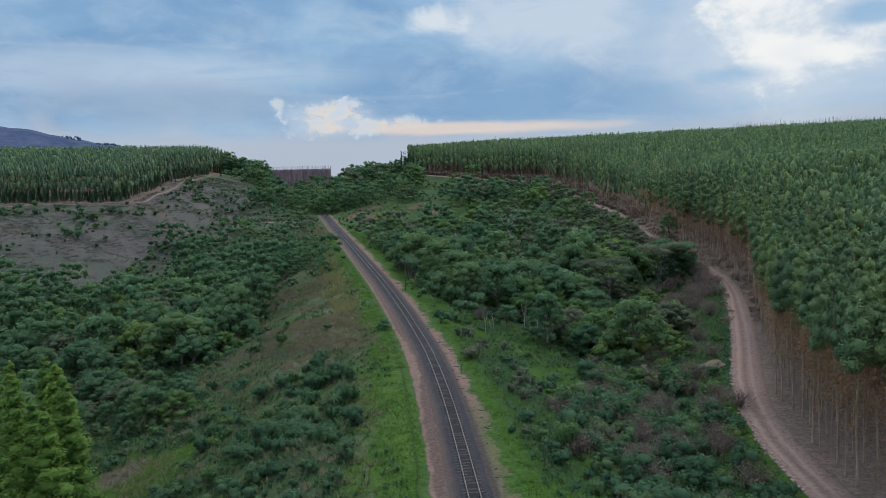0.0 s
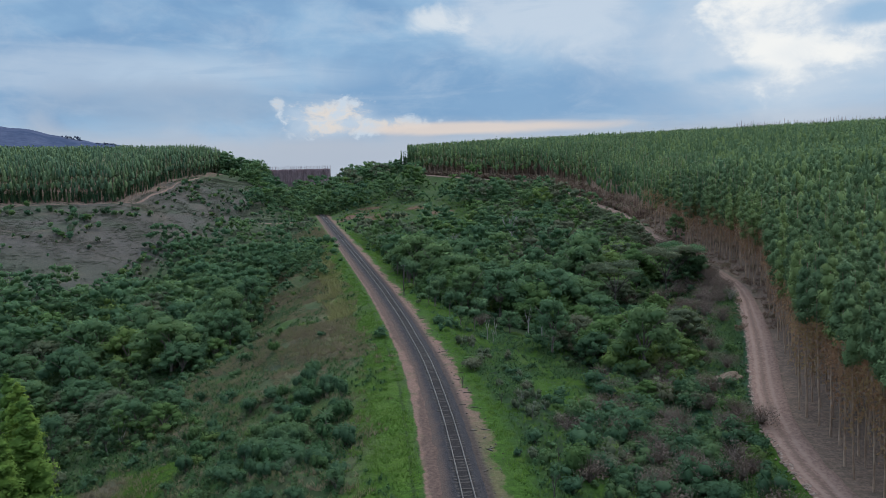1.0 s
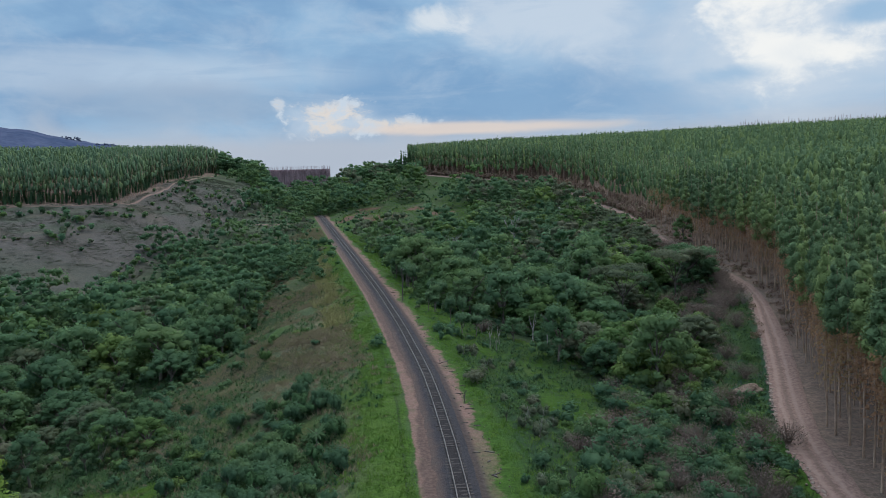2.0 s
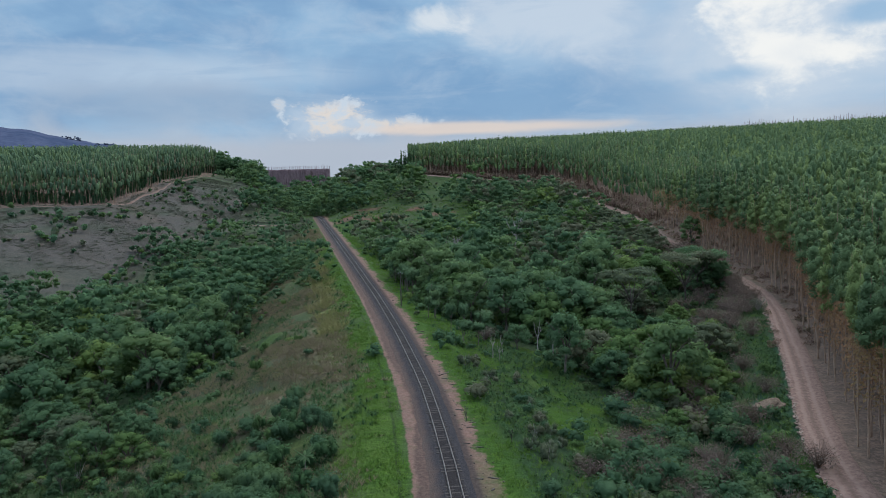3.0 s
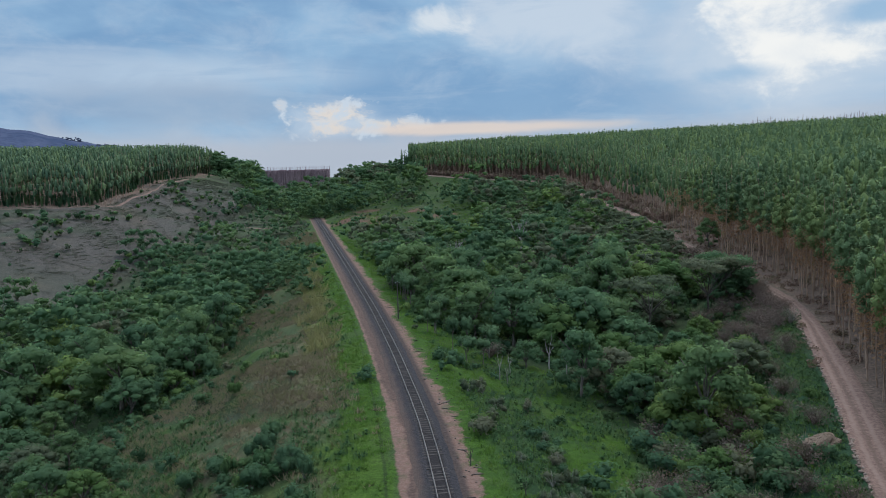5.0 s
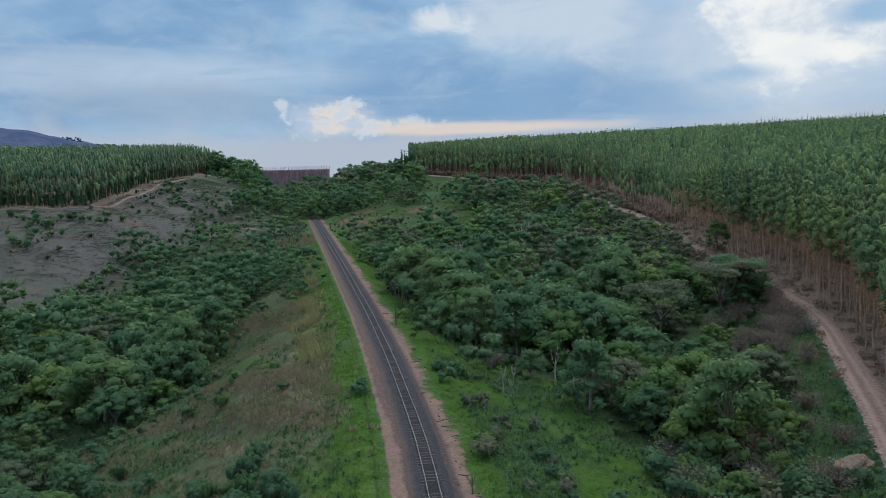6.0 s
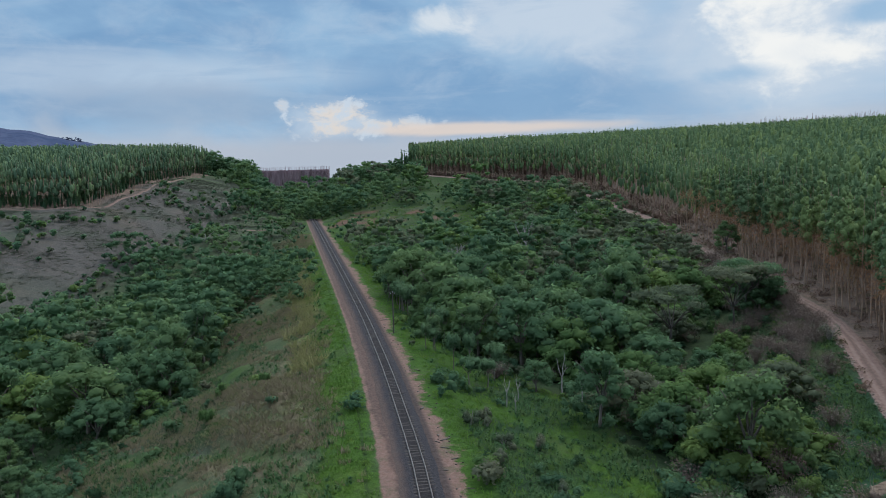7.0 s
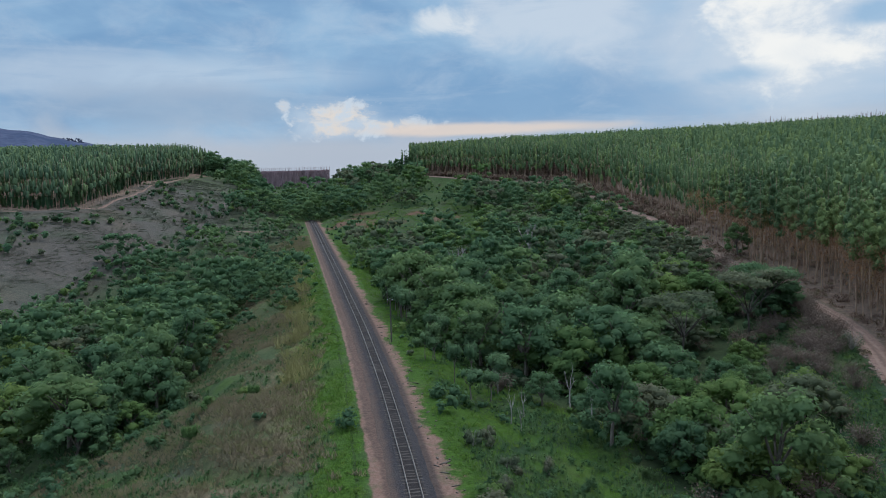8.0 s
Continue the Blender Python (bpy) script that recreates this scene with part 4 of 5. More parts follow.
# ---- eucalypt plantations ----
def build_plantations():
    rng = np.random.RandomState(11)
    kinds = []
    for k in range(6):
        (trunk, pts) = eucalypt_trunk(rng)
        n, size = (3000, 0.105) if k < 3 else (1000, 0.18)
        crown = eucalypt_crown(rng, n, size, 20, (0.55, 0.60, 0.64, 0.45, 0.50, 0.47)[k], 1.3, 12)
        kinds.append(Kind("eucalyptus_tree", "tall slender plantation eucalyptus with bare pinkish trunk", "tree", "plantation eucalyptus trees", [("trunk", trunk, "bark", "bare pinkish-tan trunk"), ("crown", crown, "eucalypt", "narrow green crown"), ("dead_foliage", dry_twigs(rng, 260, 0.15, 3.5, 12.5, 1.3), "rust", "withered rust-brown lower twigs")]))
    mid = [eucalypt_crown(rng, 260, 0.26, 20, 0.46 + 0.04 * k, 1.2, 6, 0.65) for k in range(3)]
    tops = [eucalypt_crown(rng, 130, 0.26, 20, 0.64 + 0.03 * k, 1.25, 3, 0.72) for k in range(3)]
    lod = [eucalypt_crown(rng, 36, 0.38, 20, 0.34 + 0.04 * k, 1.1, 3, 0.66) for k in range(4)]
    deep = [eucalypt_crown(rng, 13, 0.42, 20, 0.66 + 0.04 * k, 1.15, 1, 0.62) for k in range(3)]
    skirt = [eucalypt_crown(rng, 24, 0.6, 20, 0.03, 1.0, 1, 0.7) for k in range(2)]
    thin = [eucalypt_trunk(rng, 20, 3)[0] for _ in range(3)]
    valley = [eucalypt_crown(rng, 36, 0.36, 20, 0.22 + 0.05 * k, 1.4, 4, 0.75) for k in range(3)]
    middle, across, far, inner, trunks, shaded, upper, withered = [], [], [], [], [], [], [], []
    gx, gy = np.meshgrid(np.arange(-60, 430, 3.1), np.arange(20, 620, 2.7))
    stray = np.where(gy > 380, 0.75, 0.24)
    x = (gx + rng.normal(0, 1, gx.shape) * stray).ravel()
    y = (gy + rng.normal(0, 1, gx.shape) * stray).ravel()
    edge = x - road_x(y)
    gap = np.interp(y, [0, 75, 90, 145, 165, 200, 235, 270, 430, 520], [3.4, 3.4, 3.2, 3.2, 3.6, 4.4, 4.4, 4.0, 4.2, 4.5])
    keep = (edge > gap) & ((y < 520) | (x > -46)) & (x < 18 + 0.64 * y) & (x > -60)
    dist = np.hypot(x, y)
    keep &= (dist < 300) | (edge < 24) | ((y > 430) & (y < 515)) | ((x < 90) & (y > 500)) | ((y > 590) & (rng.rand(len(x)) < 0.5)) | (rng.rand(len(x)) < np.interp(dist, [300, 450, 800], [0.95, 0.72, 0.6]))
    keep &= rng.rand(len(x)) > np.where(edge < 14, 0.04, 0.16)
    x, y, edge = x[keep], y[keep], edge[keep] - gap[keep]
    z = height(x, y)
    order = np.argsort(edge + np.maximum(y - 120, 0) * 0.10 + np.maximum(60 - y, 0))
    things = set(order[:220].tolist())
    for k in range(len(x)):
        tall = (1.0 + (0.065 if y[k] < 220 else 0.04) * rng.normal()) * np.interp(y[k], [60, 200, 300, 500], [1.0, 0.97, 0.95, 0.95])
        size = rng.uniform(0.9, 1.25)
        lean = -0.055 * math.exp(-edge[k] / 7.0) + rng.normal(0, 0.008)
        turn = rng.uniform(0, 6.283)
        row = (x[k], y[k], z[k], turn, size, tall, lean)
        if k in things:
            kinds[rng.randint(3) + 3 * (y[k] > 112)].place(x[k], y[k], z[k], turn, size, tall, lean)
            continue
        d = math.hypot(x[k], y[k])
        grow = np.interp(d, [250, 450, 800], [1.0, 1.05, 1.1]) if edge[k] > 24 else 0.95
        ((middle if edge[k] < 13 else upper) if d < 260 else shaded if y[k] > 400 and 9 < edge[k] < 45 else inner if edge[k] > 22 and y[k] < 590 else far).append((row[0], row[1], row[2], turn, size * grow, tall, lean))
        if shaded and shaded[-1][0] == row[0] and shaded[-1][1] == row[1]:
            far.append(shaded[-1])
            shaded[-1] = (*row[:4], size * 1.2, 0.42, 0.0)
        if edge[k] < 22 and y[k] < 270:
            withered.append((row[0], row[1], row[2], turn, 1.0, tall, lean))
        if edge[k] < (26 if y[k] < 400 else 60):
            trunks.append((row[0], row[1], row[2], turn, np.interp(d, [100, 400], [0.9, 1.0]), tall, lean))
    # close rows deep inside that shut out the sky
    for gy in (540.0, 548.0):
        for gx in np.arange(10, 370, 2.4):
            px, py = gx + rng.normal(0, 0.3), gy + rng.normal(0, 0.5)
            far.append((px, py, float(height(px, py)), rng.uniform(0, 6.28), 1.25, 0.97 + 0.03 * rng.normal(), 0.0))
    # the stand across the left valley
    gx, gy = np.meshgrid(np.arange(-420, -140, 3.7), np.arange(328, 560, 3.4))
    x = (gx + rng.normal(0, 0.3, gx.shape)).ravel()
    y = (gy + rng.normal(0, 0.3, gx.shape)).ravel()
    keep = left_wood(x, y) & (x > -20 - 0.64 * y)
    depth = np.minimum(left_edge(y) - x, y - 329)
    keep &= (depth < 25) | (rng.rand(len(x)) < np.interp(y, [330, 450, 700], [0.85, 0.6, 0.4]))
    x, y, depth = x[keep], y[keep], depth[keep]
    z = height(x, y)
    for k in range(len(x)):
        tall = 0.93 + 0.025 * rng.normal()
        turn = rng.uniform(0, 6.283)
        grow = np.interp(depth[k], [0, 25, 120], [0.95, 1.0, 1.35])
        lean = 0.05 * math.exp(-max(left_edge(y[k]) - x[k], 0) / 8.0)
        across.append((x[k], y[k], z[k], turn, grow * rng.uniform(0.85, 1.2), tall, lean))
        if depth[k] < 24:
            trunks.append((x[k], y[k], z[k], turn, 1.0, tall, lean))
    regrowth = [(x[k], y[k], z[k], rng.uniform(0, 6.28), rng.uniform(1.0, 1.7), rng.uniform(0.16, 0.34), 0.0) for k in range(len(x)) if 2.5 < depth[k] < 22]
    # tall filler rows behind the first stems on the far hill, added against sky holes
    for gy in (514.0, 521.0):
        for gx in np.arange(-40, 150, 1.5):
            px, py = gx + rng.normal(0, 0.4), gy + rng.normal(0, 0.8)
            regrowth.append((px, py, float(height(px, py)), rng.uniform(0, 6.28), 1.2, 0.72 + 0.05 * rng.normal(), 0.0))
    # more added filler deeper in, plugging the remaining holes to the sky
    for gy in (556.0, 562.0):
        for gx in np.arange(10, 370, 2.0):
            px, py = gx + rng.normal(0, 0.4), gy + rng.normal(0, 0.8)
            regrowth.append((px, py, float(height(px, py)), rng.uniform(0, 6.28), 1.4, 0.85 + 0.04 * rng.normal(), 0.0))
    # a bare-stemmed block seen through the gap between the hills
    burnt = []
    for gap, depth, tall in ((0.30, 848, 0.86), (0.30, 851, 0.87), (0.5, 853, 0.88), (2.3, 856, 1.04), (3.1, 860, 1.04)):
        for gx in np.arange(-310, -148, gap):
            px, py = gx + rng.normal(0, 0.2), depth + rng.normal(0, 0.6)
            pz = float(height(px, py))
            burnt.append((px, py, pz, rng.uniform(0, 6.28), 2.4 if tall < 1 else 1.5, (23.5 - pz) / 20 * tall + rng.normal(0, 0.012), 0))
    # a few young trees below the embankment
    young = [Kind("eucalyptus_tree", "leafy young eucalyptus below the embankment", "tree", "young eucalyptus trees", [("trunk", eucalypt_trunk(rng, 12.0)[0], "bark", "bare pinkish-tan trunk"), ("crown", eucalypt_crown(rng, 7500, 0.085, 20, 0.10, 1.3, 44, 0.62), "young", "broad light green crown")]) for _ in range(2)]
    for k, (px, py) in enumerate(((-43.6, 66), (-46.5, 69), (-40.6, 62), (-45, 61), (-50, 66), (-39.6, 57), (-43.5, 55.5), (-48.5, 58), (-54, 63), (-41.5, 51), (-47, 50), (-51, 70.5), (-57, 69), (-42, 59), (-52, 60))):
        young[k % 2].place(px, py, float(height(px, py)), rng.uniform(0, 6.28), rng.uniform(1.6, 1.95), rng.uniform(1.02, 1.15) * (1.0 if py > 60 else 0.86))
    for gx in np.arange(232, 420, 2.7):
        for gy in (604.0, 610.0, 616.0):
            px, py = gx + rng.normal(0, 0.5), gy + rng.normal(0, 0.8)
            burnt.append((px, py, float(height(px, py)), rng.uniform(0, 6.28), 1.0, 1.12 + 0.05 * rng.normal(), 0))
    for name, rows, temps, mat, label in (
        ("plantation_canopy", middle, mid, "eucalypt", "dense green eucalyptus crowns of the plantation"),
        ("upper_plantation_canopy", upper, tops, "eucalypt", "pointed eucalyptus crown tops inside the plantation"),
        ("far_plantation_canopy", far, lod, "eucalypt", "far even-aged eucalyptus canopy over the hills"),
        ("valley_plantation_canopy", across, valley, "valley", "dense dark green eucalyptus stand across the valley"),
        ("valley_undergrowth", regrowth, skirt, "shrub", "dark green regrowth under the eucalyptus stand and filler rows on the far hill"),
        ("inner_plantation_canopy", inner, deep, "eucalypt", "deep shaded eucalyptus crowns inside the plantation"),
        ("plantation_undergrowth", shaded, skirt, "brush", "brown withered undergrowth behind the plantation edge"),
        ("withered_twigs", withered, [dry_twigs(rng, 80, 0.22, 3.0, 12.5, 1.4)], "rust", "withered rust-brown lower twigs inside the plantation"),
        ("plantation_stems", trunks, thin, "bark", "thin pinkish eucalyptus stems in dense rows"),
        ("distant_bare_stand", burnt, [tube([(0, 0, -0.6), (0.1, 0, 10), (0, 0.1, 20)], [0.16, 0.16, 0.11], 4)], "bare", "distant reddish-brown stand of bare stems"),
    ):
        rows = np.array(rows)
        pick = rng.randint(len(temps), size=len(rows))
        v, f = merge([scatter(t, rows[pick == i]) for i, t in enumerate(temps) if (pick == i).any()])
        tagged(mesh_object(name, v, f, mat), label, "trees", kind="stuff")


build_plantations()


# ---- native woods, shrubs, grass ----
def planted(x, y):
    """The wedge of country along the line that is planted in detail."""
    return (x < 16 + 0.64 * y) & (x > -16 - 0.64 * y)


def spaced(rng, x0, x1, y0, y1, gap, chance):
    """Jittered places in a rectangle, kept by chance(x, y)."""
    gx, gy = np.meshgrid(np.arange(x0, x1, gap), np.arange(y0, y1, gap))
    x = (gx + rng.uniform(-0.45, 0.45, gx.shape) * gap).ravel()
    y = (gy + rng.uniform(-0.45, 0.45, gx.shape) * gap).ravel()
    keep = (rng.rand(len(x)) < chance(x, y)) & planted(x, y)
    return x[keep], y[keep]


def tree_chance(x, y):
    lat, rd = lateral(x, y), from_road(x, y)
    n1, n2 = value_noise(x, y, 14, 3), value_noise(x, y, 30, 5)
    right = soft(lat - wood_edge(y), -1, 3) * (x < road_x(y) - np.interp(y, [95, 150, 175], [15, 11, 7])) * (y < 330) * soft(y, 84, 112) * (0.92 + 0.4 * n1)
    left = soft(-lat - np.interp(y, [70, 78, 96, 101, 122, 130, 148, 156, 190], [36, 46, 46, 35, 36, 43, 41, 31, 27]), 0, 5) * (1 - soft(-x + 10 * n1 - np.interp(y, [150, 215, 245], [160, 132, 106]), -2, 8)) * soft(y, 48, 70) * (1 - soft(y, 250, 300)) * (0.92 + 0.6 * n1 + 0.2 * n2)
    near_bank = soft(-lat, 9, 14) * (1 - soft(-lat, 34, 42)) * soft(y, 185, 220) * (1 - soft(y, 285, 305)) * (0.85 + 0.5 * n1)
    wooded = x > 6 - (y - 330) * 0.1
    hill = (y > 330) * soft(lat, 3, 8) * (x < road_x(y) - 8) * np.where(wooded, 0.6 * (y < 400), 0.15 + 0.32 * soft(n1, 0.0, 0.8) + 0.6 * (y > 392) * (lat < 16 + 6 * n1))
    belt = (y > 280) * (-lat > 5) * (x > -125) * (0.22 + 0.5 * n1) * np.where((x < -78) & (y > 295) & (y < 470), 0.22, 1.0)
    ridge = (y > 420) * (y < 505) * (x < -62 - (y - 420) * 0.12) * (~left_wood(x, y)) * np.where(x < -112, 0.3, 0.8)
    out = np.maximum.reduce([right, left, near_bank, hill, belt * (y < 520), ridge])
    out = out * ~((y > 292) & (y < 385) & (lat > 4) & (x < 4 - (y - 330) * 0.05) & (value_noise(x, y, 9, 1) < 0.62))
    gap = (y > 380) & (x < -0.165 * y) & (x > -0.275 * y)
    low = (height(x, y) + 7.8 < 29.4 - 0.0344 * y) & (y > 397)
    out = np.where(gap, 0.9 * low, out * ((x > -135) & (y < 720)))
    for px, py, r in ((31.5, 158, 5.5), (46, 168, 7), (17.5, 262, 5), (-4, 236, 4), (3, 127, 3.5), (11.5, 134, 3.5), (-46, 100, 7), (-63, 296, 11)):
        out = out * (np.hypot(x - px, (y - py + 2) * 0.7) > r)
    return out * (glade(x, y) > 1.1)


def build_woods():
    rng = np.random.RandomState(23)
    kinds = []
    forms = ((6.0, 4.0, "native", "broad dark green native tree with lumpy crown"), (7.4, 4.3, "native", "tall dark green native tree with lumpy crown"), (4.8, 3.4, "fresh", "fresh yellow-green native tree with rounded crown"), (8.0, 3.8, "native", "tall dark green native tree with lumpy crown"), (6.2, 4.4, "fresh", "fresh yellow-green native tree with rounded crown"), (5.6, 4.0, "greyed", "grey-olive thinly leaved native tree"))
    for k, (tall, wide, mat, label) in enumerate(forms):
        crown = native_crown(rng, 2200 if mat != "greyed" else 1500, 0.155, tall, wide, 34 + k)
        kinds.append(Kind("broadleaf_tree", label, "tree", "native valley trees", [("trunk", native_wood(rng, tall, wide), "wood", "grey branching trunk"), ("crown", crown, mat, "dense rounded crown")]))
    lod = [native_crown(rng, 220, 0.27, tall, wide, 15) for tall, wide in ((6.0, 4.1), (7.4, 4.4), (5.0, 3.5), (8.2, 3.9))]
    x, y = spaced(rng, -230, 66, 45, 810, 5.2, tree_chance)
    # taller groups on the two crests beside the gap
    crest = [(-54, 515, 13, 12, 44), (-166, 540, 26, 12, 60), (-140, 500, 14, 20, 22), (-68, 500, 10, 18, 26), (-76, 590, 13, 18, 34), (-38, 515, 7, 7, 12)]
    grown = np.ones(len(x))
    for cx, cy, rx, ry, n in crest:
        x, y = np.append(x, cx + rng.normal(0, rx * 0.5, n)), np.append(y, cy + rng.normal(0, ry * 0.5, n))
        grown = np.append(grown, rng.uniform(0.75, 1.1, n))
    z = height(x, y)
    near = np.argsort(np.hypot(x, y - 30) + 0.2 * np.abs(x))
    things = set(near[:250].tolist())
    rows = []
    for k in range(len(x)):
        lat = float(lateral(x[k], y[k]))
        size = (0.58 + 1.0 * rng.rand() ** 1.9) * (0.85 if y[k] < 105 and lat > 0 else 1.4 if lat < -24 and y[k] > 150 else 1.0) * np.interp(y[k], [300, 450], [1.0, 1.2]) * grown[k]
        size *= 1.0 + 0.28 * (lat > 0) * float(soft(y[k], 125, 160)) * (1 - float(soft(x[k] - float(road_x(y[k])), -22, -12)))
        turn, tall = rng.uniform(0, 6.283), size * rng.uniform(0.85, 1.1)
        if k in things:
            by_road = lat > 0 and (x[k] > float(road_x(y[k])) - 26 or (y[k] < 150 and lat > 27))
            kinds[rng.choice(6, p=(0.10, 0.08, 0.34, 0.06, 0.32, 0.10) if by_road else (0.24, 0.20, 0.16, 0.18, 0.12, 0.10))].place(x[k], y[k], z[k] - 0.1, turn, size, tall)
        else:
            rows.append((x[k], y[k], z[k] - 0.2, turn, size, tall, 0))
    rows = np.array(rows)
    pick = rng.randint(4, size=len(rows))
    patch = value_noise(rows[:, 0], rows[:, 1], 23, 1) + 0.8 * rng.uniform(-1, 1, len(rows))
    patch += (0.9 * soft(rows[:, 0] - road_x(rows[:, 1]), -22, -8) + 0.1 * soft(rows[:, 0] - road_x(rows[:, 1]), -52, -22)) * (rows[:, 1] < 300)
    patch -= 0.45 * (lateral(rows[:, 0], rows[:, 1]) < 0)
    for name, mat, some, label in (("woodland", "native", patch < 0.25, "far dark green native woodland in the valleys"), ("fresh_woodland", "fresh", (patch >= 0.25) & (patch < 0.66), "far yellow-green trees among the woodland"), ("grey_woodland", "greyed", patch >= 0.66, "far grey-olive thin trees among the woodland")):
        v, f = merge([scatter(t, rows[(pick == i) & some]) for i, t in enumerate(lod)])
        tagged(mesh_object(name, v, f, mat), label, "trees", kind="stuff")


build_woods()


def shrub_chance(x, y):
    lat, rd = lateral(x, y), from_road(x, y)
    n1, n2 = value_noise(x, y, 8, 2), value_noise(x, y, 22, 5)
    c = 0.30 + 0.5 * n1 + 0.2 * n2
    c = np.where((lat > -13) & (lat < 5.5), 0.004, c)
    ragged = lat + 3.5 * n1
    c = np.where((lat > 6.0) & (lat <= wood_edge(y)), 0.07 + 0.22 * (1 - soft(y, 82, 100)) * soft(lat, 9, 14) + 0.3 * n1, c)
    c = np.where((lat <= -11) & (lat > -28), 0.14 * n1 + (0.12 + 0.34 * soft(-ragged, 12, 20) + 0.3 * n2) * (1 - soft(y, 84, 104)), c)
    c = np.where((lat <= -28) & (x > np.where(y < 225, -160, -112)), np.where((lat > -46) & (y < 152), 0.38 + 0.5 * n1 + 0.3 * (1 - soft(y, 78, 90)), 0.42 + 0.3 * n1), c)
    c = np.where((x < -100) & (y > 200), 0.012 + 0.5 * soft(n1 + 0.8 * n2, 0.5, 0.95) + 0.5 * soft(n1, -0.2, 0.5) * np.exp(-((y - 306) / 9) ** 2) * (x < -150) + 0.4 * (1 - soft(y, 205, 245)), c)
    c = np.where((lat > wood_edge(y)) & (x < road_x(y) - 3.0), np.where(x > road_x(y) - 15, np.where((x > road_x(y) - 9) & (y > 92), 0.12, 0.6), np.where(y < 108, 0.85, 0.35)), c)
    c = np.where((y > 300) & (lat > 4), 0.14 + 0.35 * (y < 335) + 0.35 * soft(n1, 0.35, 0.8) + 0.4 * (x > 6), c)
    c = np.where((y > 240) & (lat < -6) & (x > -125), np.where((x < -74) & (y > 290), 0.24 + 0.45 * n1, 0.5 + 0.5 * n1), c)
    return np.where((rd < 3.5) | (x > road_x(y)) | left_wood(x, y) | (np.abs(lat) < 4.5) | (glade(x, y) < 1) | ((x < -140) & (y > 318) & (from_path(x, y) < 3.0)), 0, c)


def build_shrubs():
    rng = np.random.RandomState(31)
    kinds = [Kind("shrub", "low leafy green shrub growing in the grass", "shrub", "shrubs on the slopes", [("stem", twigs(rng, 7, 1.1, 0.7), "wood", "thin woody stems"), ("foliage", shrub_leaves(rng, 380, 0.10, 1.5 + 0.3 * k, 1.1 + 0.2 * k, 6), "shrub", "")]) for k in range(3)]
    grey = Kind("shrub", "silvery grey-green shrub with thin stems", "shrub", "shrubs on the slopes", [("stem", twigs(rng, 12, 1.7, 0.9), "dead", "thin pale stems"), ("foliage", shrub_leaves(rng, 300, 0.09, 1.9, 1.2, 8), "greyed", "")])
    for k in range(18):
        y = rng.uniform(82, 118)
        x = float(track_x(y)) + rng.uniform(7.0, 14.0)
        grey.place(x, y, float(height(x, y)), rng.uniform(0, 6.283), rng.uniform(0.6, 1.1), rng.uniform(0.6, 1.1))
    haze = Kind("shrub", "thin grey-olive brushwood beside the dirt road", "shrub", "dry shrubs", [("stem", twigs(rng, 40, 3.0, 1.6, 0.02), "dead", "thin pale stems"), ("foliage", shrub_leaves(rng, 420, 0.10, 3.0, 1.9, 10, 3, 0), "greyed", "")])
    dry = Kind("dry_shrub", "leafless reddish-brown dry shrub among green scrub", "shrub", "dry shrubs", [("twig_frame", twigs(rng, 70, 3.1, 2.6, 0.016), "dry", "bare brown twigs"), ("foliage", shrub_leaves(rng, 620, 0.085, 2.8, 2.7, 12, 3, 0), "dry", "withered brown leaves")])
    lod = [shrub_leaves(rng, 60, 0.21, 1.5 + 0.2 * k, 1.2 + 0.15 * k, 3) for k in range(3)]
    x1, y1 = spaced(rng, -60, 62, 48, 170, 1.75, shrub_chance)
    x2, y2 = spaced(rng, -210, 66, 45, 460, 2.5, lambda a, b: shrub_chance(a, b) * ~((a > -60) & (b < 170)))
    x, y = np.concatenate([x1, x2]), np.concatenate([y1, y2])
    z = height(x, y)
    near = np.argsort(np.hypot(x, y - 30) + 0.6 * np.maximum(np.abs(x) - 30, 0))
    things = set(near[:260].tolist())
    rows = []
    for k in range(len(x)):
        size, turn = rng.uniform(0.45, 1.0) ** 1.5 * 1.35, rng.uniform(0, 6.283)
        size = size * (1.7 if x[k] < -100 and y[k] > 230 else 1.35 if y[k] < 108 and float(lateral(x[k], y[k])) > 13 else 1.0)
        tall = size * rng.uniform(0.7, 1.1)
        if k in things:
            (grey if rng.rand() < 0.1 else kinds[rng.randint(3)]).place(x[k], y[k], z[k], turn, size, tall)
        else:
            rows.append((x[k], y[k], z[k] - 0.05, turn, size * 1.1, tall * 1.1, 0))
    thin = [shrub_leaves(rng, 18, 0.33, 1.5 + 0.2 * k, 1.2 + 0.15 * k, 1) for k in range(3)]
    rows = np.array(rows)
    rich = [shrub_leaves(rng, 210, 0.115, 1.5 + 0.2 * k, 1.2 + 0.15 * k, 6, 3, 0.4) for k in range(3)]
    close = (rows[:, 1] < 122) & (rows[:, 0] > -48)
    pick = rng.randint(3, size=len(rows)) + np.where(close, 6, 3 * (rows[:, 1] > 170))
    tint = rng.rand(len(rows)) + 0.25 * value_noise(rows[:, 0], rows[:, 1], 15, 4)
    for name, mat, some, label in (("scrub", "shrub", tint < 0.74, "low green scrub scattered over slopes and pasture"), ("fresh_scrub", "fresh", (tint >= 0.68) & (tint < 0.90), "fresh yellow-green scrub on the slopes"), ("grey_scrub", "greyed", tint >= 0.90, "silvery grey-green scrub on the slopes")):
        v, f = merge([scatter(t, rows[(pick == i) & some]) for i, t in enumerate(lod + thin + rich) if ((pick == i) & some).any()])
        tagged(mesh_object(name, v, f, mat), label, "scrub", kind="stuff")
